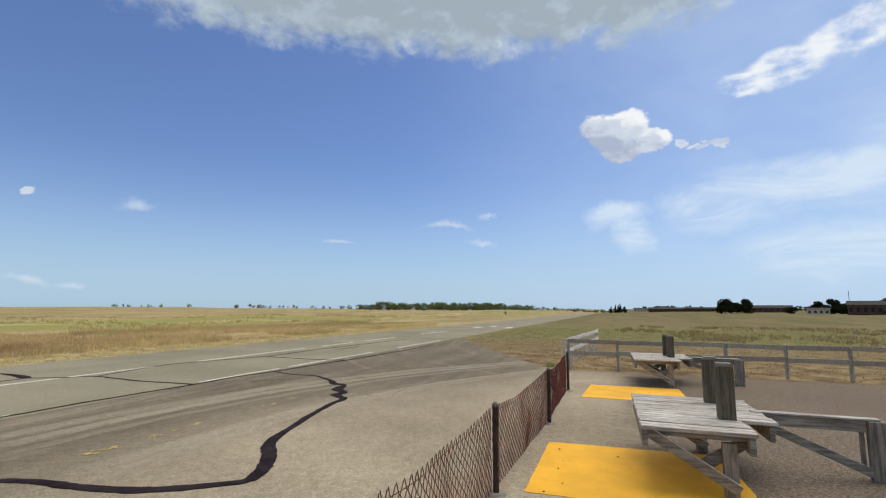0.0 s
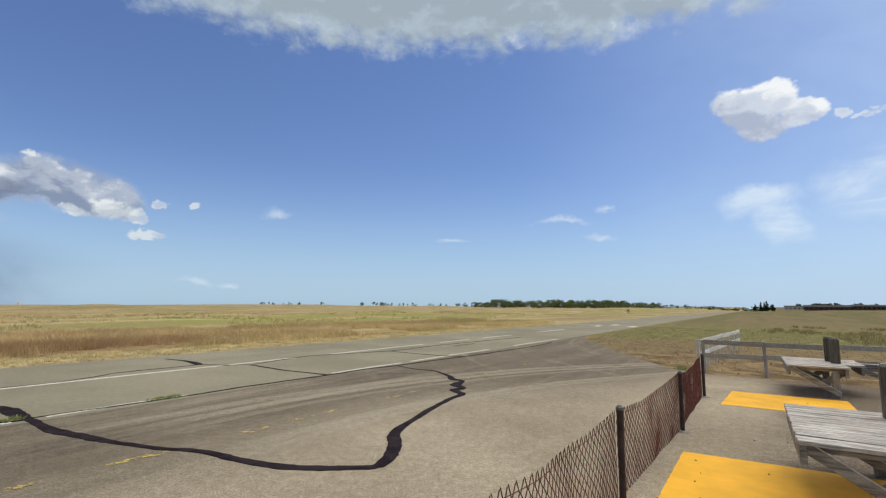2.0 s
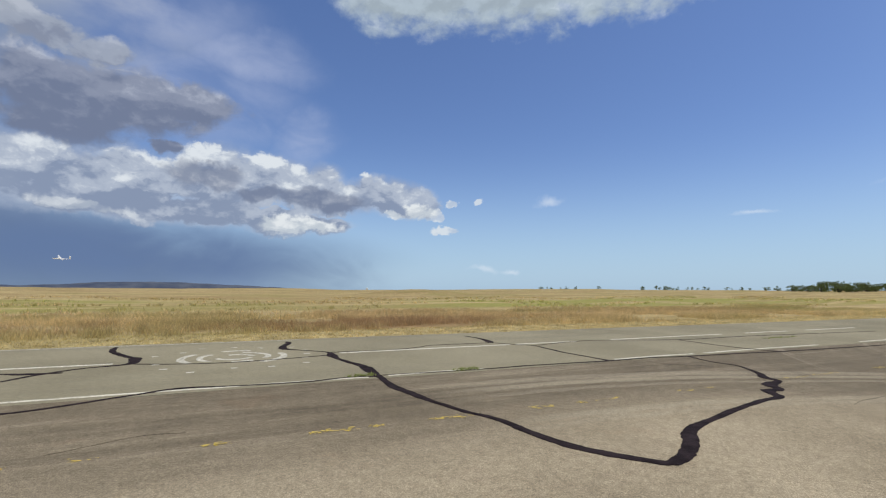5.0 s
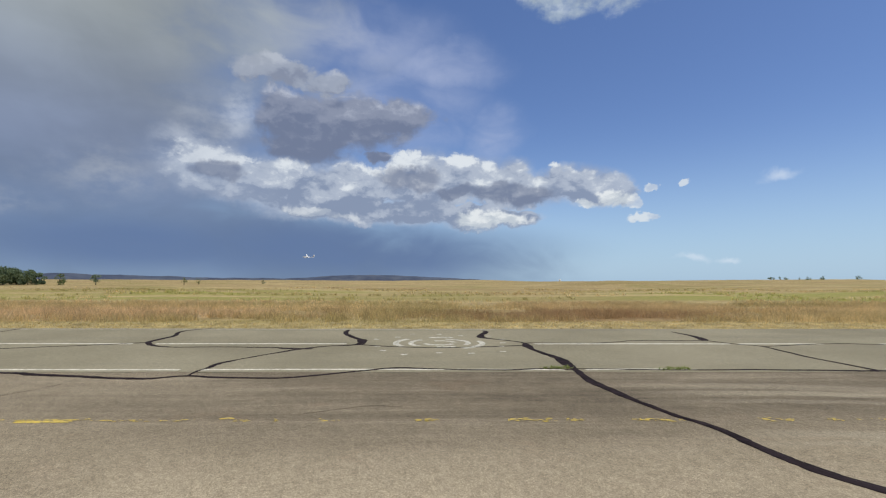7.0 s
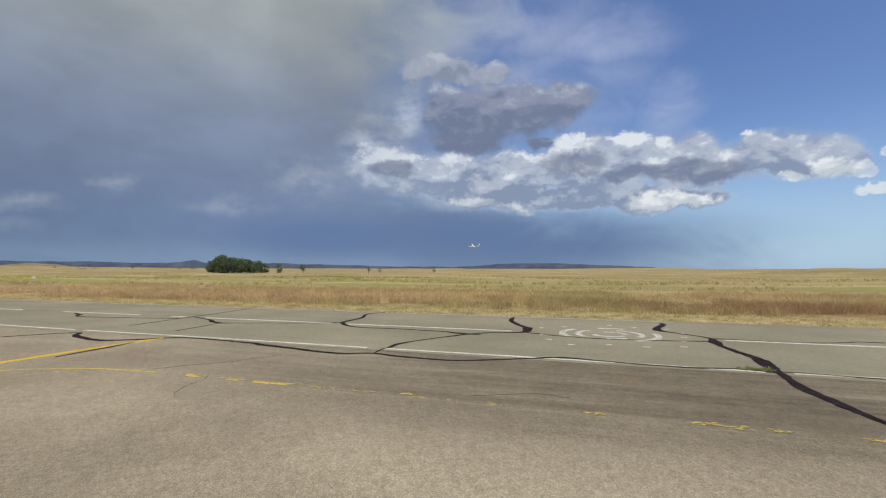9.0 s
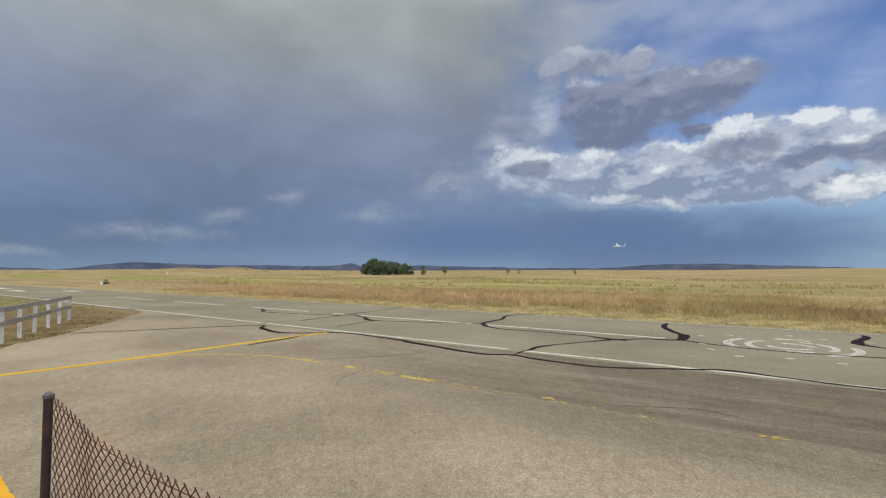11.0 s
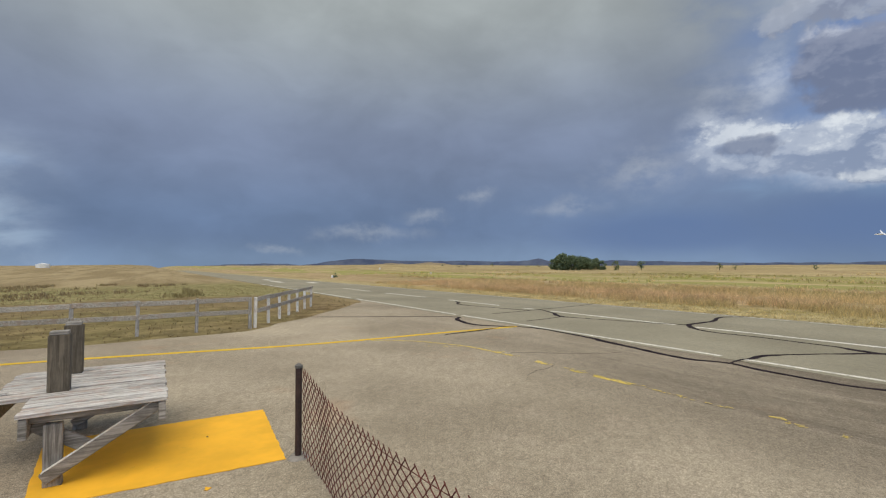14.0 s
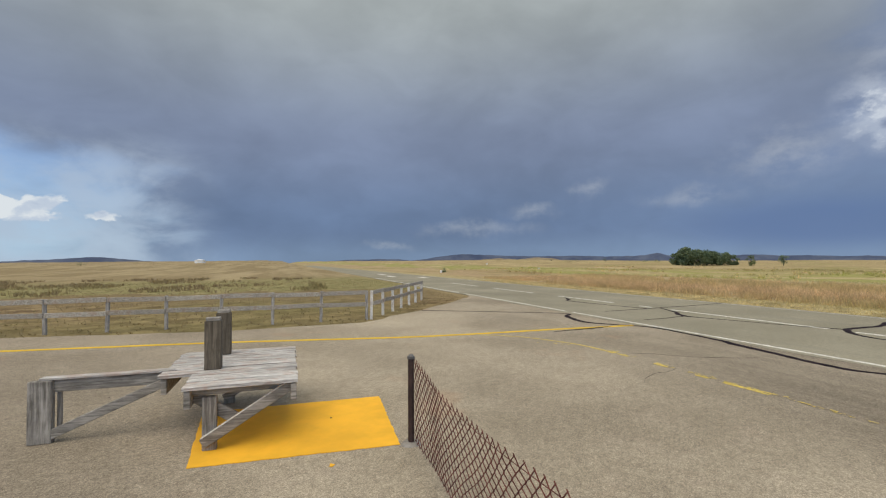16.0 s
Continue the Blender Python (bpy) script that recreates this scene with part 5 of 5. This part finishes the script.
# ---- far buildings ----
def far_house(az, dist, wide, deep, high, roof, wall_mat, label, windows):
    a = radians(az)
    t = thing("far_building", on_ground(az, dist), label, "building", "far buildings")
    part("wall", box(0, 0, high / 2 - 0.6, wide, deep, high + 1.2, 0.03), wall_mat, t)
    bm = bmesh.new()
    ov = 0.5
    pts = [(-wide / 2 - ov, -deep / 2 - ov, high), (wide / 2 + ov, -deep / 2 - ov, high), (wide / 2 + ov, deep / 2 + ov, high), (-wide / 2 - ov, deep / 2 + ov, high),
           (-wide / 2 - ov, 0, high + roof), (wide / 2 + ov, 0, high + roof)]
    v = [bm.verts.new(p) for p in pts]
    for f in ((0, 1, 5, 4), (2, 3, 4, 5), (0, 4, 3), (1, 2, 5), (3, 2, 1, 0)):
        bm.faces.new([v[i] for i in f])
    part("roof", bm, "roof", t, "dark low-pitched roof")
    for i in range(windows):
        x = wide * ((i + 0.5) / windows - 0.5)
        part("window", box(x, -deep / 2 - 0.02, high * 0.55, min(1.4, wide / windows * 0.5), 0.08, high * 0.4, 0.01), "glass", t, "dark window")


far_house(-39.5, 640, 22, 8, 3.2, 1.4, "plaster", "low pale building on the far skyline", 6)
far_house(-41.9, 560, 36, 8, 3.0, 1.8, "brick", "long low brown building on the far skyline", 10)
far_house(-45.2, 560, 30, 8, 3.4, 1.4, "brick", "long low brown shed on the far skyline", 10)
far_house(-51.4, 520, 30, 9, 3.8, 2.4, "brick", "dark-roofed low building behind trees", 7)
far_house(-55.0, 400, 12, 8, 3.4, 1.2, "plaster", "small white building among dark trees", 4)
far_house(-58.6, 390, 20, 10, 6.6, 2.6, "brick", "large dark-roofed building beside trees", 6)
far_house(-60.4, 385, 9, 8, 4.0, 1.2, "plaster", "pale annexe of a dark-roofed building", 3)
mast = thing("radio_mast", on_ground(-57.3, 400), "thin tall grey mast beside the buildings", "mast")
bm = bmesh.new()
tube(bm, (0, 0, -0.5), (0, 0, 15.5), 0.22, 0.12, 6)
part("pole", bm, "cap", mast)
tank = thing("storage_tank", on_ground(153.4, 560), "white cylindrical storage tank on a far slope", "tank")
bm = bmesh.new()
tube(bm, (0, 0, -1), (0, 0, 3.0), 5.2, 5.2, 28)
part("shell", bm, "tank", tank)
bm = bmesh.new()
bmesh.ops.create_cone(bm, cap_ends=True, segments=28, radius1=5.3, radius2=0.6, depth=0.9)
bmesh.ops.translate(bm, vec=(0, 0, 3.45), verts=bm.verts)
part("lid", bm, "tank", tank)
for az, dist, w, h in ((114.4, 130, 0.5, 0.5), (126.2, 92, 0.35, 0.5), (120.6, 260, 0.8, 0.8), (39.4, 700, 3.0, 3.0), (53.7, 800, 3.0, 2.4)):
    t = thing("marker_stone", on_ground(az, dist), "small white marker in the dry meadow", "marker", "white markers")
    part("body", box(0, 0, h / 2 - 0.1, w, w * 0.7, h + 0.2, w * 0.12), "tank", t)


# ---- hills behind everything ----
def ridge(name, az0, az1, dist, heights, mat, label, depth=500, seed=1):
    """A long hill: its crest runs through the given elevations (degrees), even steps from az0 to az1."""
    steps, rows = 90, 7
    verts, faces = [], []
    for i in range(steps + 1):
        f = i / steps
        az = az0 + (az1 - az0) * f
        e = lerp_table(f * (len(heights) - 1), list(enumerate(heights)))
        e += 0.07 * noise.noise(Vector((az * 0.45, seed, 0))) + 0.04 * noise.noise(Vector((az * 1.7, seed, 4)))
        for j in range(rows):
            g = j / (rows - 1)
            r = dist + (g - 0.5) * depth
            prof = math.sin(math.pi * g) ** 0.6
            z = -70 + (70 + 2.1 + dist * math.tan(radians(e))) * prof + 3 * noise.noise(Vector((az * 0.6, g * 4, seed))) * prof
            a = radians(az)
            verts.append((-math.sin(a) * r, math.cos(a) * r, z))
    for i in range(steps):
        for j in range(rows - 1):
            b = i * rows + j
            faces.append((b, b + 1, b + rows + 1, b + rows))
    tagged(mesh_from(name, verts, faces, mat, smooth=True), label, "hill", kind="structure")


# the wooded ranges carry aerial haze as blue in their material
ridge("hill_range", 46, 80, 4300, [-0.3, -0.05, 0.16, 0.28, 0.45, 0.48, 0.40, 0.10, 0.06, 0.08, 0.1], "hill", "wooded hills on the horizon, dark blue with painted haze", seed=2)
ridge("hill_range", 78, 100, 4400, [0.08, 0.15, 0.28, 0.36, 0.50, 0.42, 0.40], "hill", "wooded hills on the horizon, dark blue with painted haze", seed=3)
ridge("hill_range", 99, 106, 4200, [0.35, 0.5, 0.85, 0.6, 0.5, 0.5, 0.45], "hill", "wooded hill on the horizon, dark blue with painted haze", seed=4)
ridge("hill_range", 104, 130, 4300, [0.42, 0.5, 0.62, 0.6, 0.62, 0.8, 0.95, 0.62, 0.12], "hill", "wooded hills on the horizon, dark blue with painted haze", seed=5)
ridge("hill_range", 129, 142, 4300, [0.05, 0.38, 0.42, 0.38, 0.33, 0.22, 0.05], "hill", "wooded hills on the horizon, dark blue with painted haze", seed=6)
ridge("hill_range", 154, 174, 4300, [0.1, 0.22, 0.5, 0.8, 0.6, 0.4, 0.33, 0.3], "hill", "wooded hills on the horizon, dark blue with painted haze", seed=7)
ridge("bare_hill", 111, 123, 3200, [-0.1, 0.35, 0.45, 0.2, 0.42, 0.25, -0.1], "hill_tan", "bare tan hill in front of the wooded ones", 700, seed=8)


# ---- the glider coming in to land ----
def glider(m):
    t = thing("glider", m, "white glider in low flight over the meadow", "glider")
    bm = bmesh.new()
    prev = None
    for x, r in ((-3.4, 0.05), (-2.6, 0.28), (-1.5, 0.36), (-0.3, 0.33), (1.0, 0.17), (3.6, 0.09)):
        if prev:
            tube(bm, (prev[0], 0, 0), (x, 0, 0), prev[1], r, 10)
        prev = (x, r)
    part("fuselage", bm, "gel", t)
    for s in (-1, 1):
        bm = bmesh.new()
        v = [bm.verts.new(p) for p in ((-0.9, 0, 0.22), (0.1, 0, 0.22), (0.0, s * 7.5, 0.62), (-0.4, s * 7.5, 0.62), (-0.9, 0, 0.34), (0.1, 0, 0.28), (0.0, s * 7.5, 0.66), (-0.4, s * 7.5, 0.67))]
        for f in ((0, 1, 2, 3), (4, 7, 6, 5), (0, 4, 5, 1), (1, 5, 6, 2), (2, 6, 7, 3), (3, 7, 4, 0)):
            bm.faces.new([v[i] for i in f])
        part("wing", bm, "gel", t)
        part("tailplane", box(3.55, s * 0.7, 1.25, 0.5, 1.4, 0.05, 0.01), "gel", t)
    bm = box(3.45, 0, 0.65, 0.7, 0.06, 1.25, 0.01)
    part("fin", bm, "gel", t)
    part("canopy", box(-2.0, 0, 0.3, 1.2, 0.4, 0.22, 0.09), "glass", t, "dark clear canopy")


glider(polar(69.5, 300, 2.1 + 300 * math.tan(radians(2.55)), 8) @ Euler((radians(12), 0, 0)).to_matrix().to_4x4())


# ---- grass ----
def grass(name, count, region, height, width, mat, label, seed, lean=0.5, keep=None, per=10):
    """Tussocks of loose blades, each blade a bent narrow strip."""
    rng = np.random.default_rng(seed)
    u0, u1, n0, n1 = region
    centres = max(1, count // per)
    pick = rng.integers(0, centres, count)
    u = rng.uniform(u0, u1, centres)[pick] + rng.normal(0, height * 0.55, count)
    n = rng.uniform(n0, n1, centres)[pick] + rng.normal(0, height * 0.55, count)
    if keep is not None:
        ok = keep(u, n)
        u, n = u[ok], n[ok]
    c = len(u)
    x, y = u * math.cos(TH) - n * math.sin(TH), u * math.sin(TH) + n * math.cos(TH)
    z = np.array([ground_height(a, b) for a, b in zip(x, y)])
    h = height * rng.uniform(0.45, 1.25, c)
    w = width * rng.uniform(0.6, 1.4, c)
    t = rng.uniform(0, 2 * math.pi, c)
    bx, by = np.cos(t) * w, np.sin(t) * w
    d = rng.uniform(0, 2 * math.pi, c)
    lx, ly = np.cos(d) * h * lean, np.sin(d) * h * lean
    verts = np.empty((c, 5, 3))
    verts[:, 0] = np.stack([x - bx, y - by, z], 1)
    verts[:, 1] = np.stack([x + bx, y + by, z], 1)
    verts[:, 2] = np.stack([x + bx * 0.7 + lx * 0.35, y + by * 0.7 + ly * 0.35, z + h * 0.6], 1)
    verts[:, 3] = np.stack([x - bx * 0.7 + lx * 0.35, y - by * 0.7 + ly * 0.35, z + h * 0.6], 1)
    verts[:, 4] = np.stack([x + lx, y + ly, z + h], 1)
    i = np.arange(c) * 5
    faces = [tuple(q) for q in np.stack([i, i + 1, i + 2, i + 3], 1).tolist()] + [tuple(q) for q in np.stack([i + 3, i + 2, i + 4], 1).tolist()]
    ob = mesh_from(name, verts.reshape(-1, 3).tolist(), faces, mat)
    tagged(ob, label, "grass", kind="stuff")


def clumpy(scale, level, z):
    return lambda u, n: np.array([noise.noise(Vector((a * scale * 0.5, b * scale, z))) > level for a, b in zip(u, n)])


grass("verge_grass", 60000, (-50, 60, 19.95, 24.0), 0.07, 0.010, "verge", "short mown yellow grass beside the runway", 1, 1.0, None, 4)
grass("tall_grass", 190000, (-55, 65, 23.4, 40), 0.40, 0.010, "grass", "tall dry golden and rust-brown grass", 2, 0.55, clumpy(0.30, -0.25, 1.0), 14)
grass("meadow_grass", 70000, (-130, 150, 40, 100), 0.34, 0.03, "grass", "dry meadow grass farther out", 3, 0.6, clumpy(0.12, 0.05, 5.0), 12)


def turf_zone(u, n):
    a = np.where(u > 0, n - np.interp(u, [17.5, 18.6, 24.2, 30.7, 36], [-30, 2.4, 5.5, 8.8, 10.7]), n - np.interp(-u, [16.0, 16.6, 19.7, 26, 29], [-30, 2.4, 5.3, 10.1, 10.7]))
    return (a < -0.05) & (np.abs(u) > 16.4)


grass("turf_grass", 30000, (17.4, 60, -26, 10.6), 0.06, 0.012, "turf", "short brown and olive turf round the wooden fence", 4, 1.0, turf_zone, 3)
grass("turf_grass", 30000, (-60, -16.2, -22, 10.6), 0.06, 0.012, "turf", "short brown and olive turf round the wooden fence", 5, 1.0, turf_zone, 3)
grass("green_growth", 22000, (38, 75, -45, -1), 0.30, 0.022, "turf", "taller green and brown growth behind the fence", 6, 0.5, clumpy(0.2, 0.05, 11.0))
grass("green_growth", 20000, (-75, -38, -40, 3), 0.30, 0.022, "turf", "taller green and brown growth behind the fence", 7, 0.5, clumpy(0.2, 0.05, 15.0))
for i, (u, n, r) in enumerate(((2.85, 11.2, 0.3), (5.6, 11.1, 0.36), (22.5, 13.3, 1.2), (18.9, 2.2, 0.5))):
    grass("weed_tuft", 260, (u - r, u + r, n - 0.12, n + 0.12), 0.08, 0.012, "green", "green weeds growing in a crack", 30 + i, 0.9, None, 12)


# ---- loose stones on the concrete and on the pads ----
stone_rng = random.Random(17)
for i in range(60):
    near_pad = i < 12
    u = stone_rng.uniform(5.6, 9.5) if near_pad else stone_rng.uniform(-9, 16)
    n = stone_rng.uniform(-0.6, 1.1) if near_pad else stone_rng.uniform(-4, 1.0)
    bm = bmesh.new()
    bmesh.ops.create_icosphere(bm, subdivisions=1, radius=stone_rng.uniform(0.006, 0.015))
    for v in bm.verts:
        v.co *= 1 + 0.35 * noise.noise(v.co * 60 + Vector((i, 0, 0)))
        v.co.z *= 0.55
    ob = link("pebble", bm, "stone")
    ob.matrix_basis = place(u, n, 0.012)
    tagged(ob, "small dark stone lying on the paving", "pebble", "loose stones")
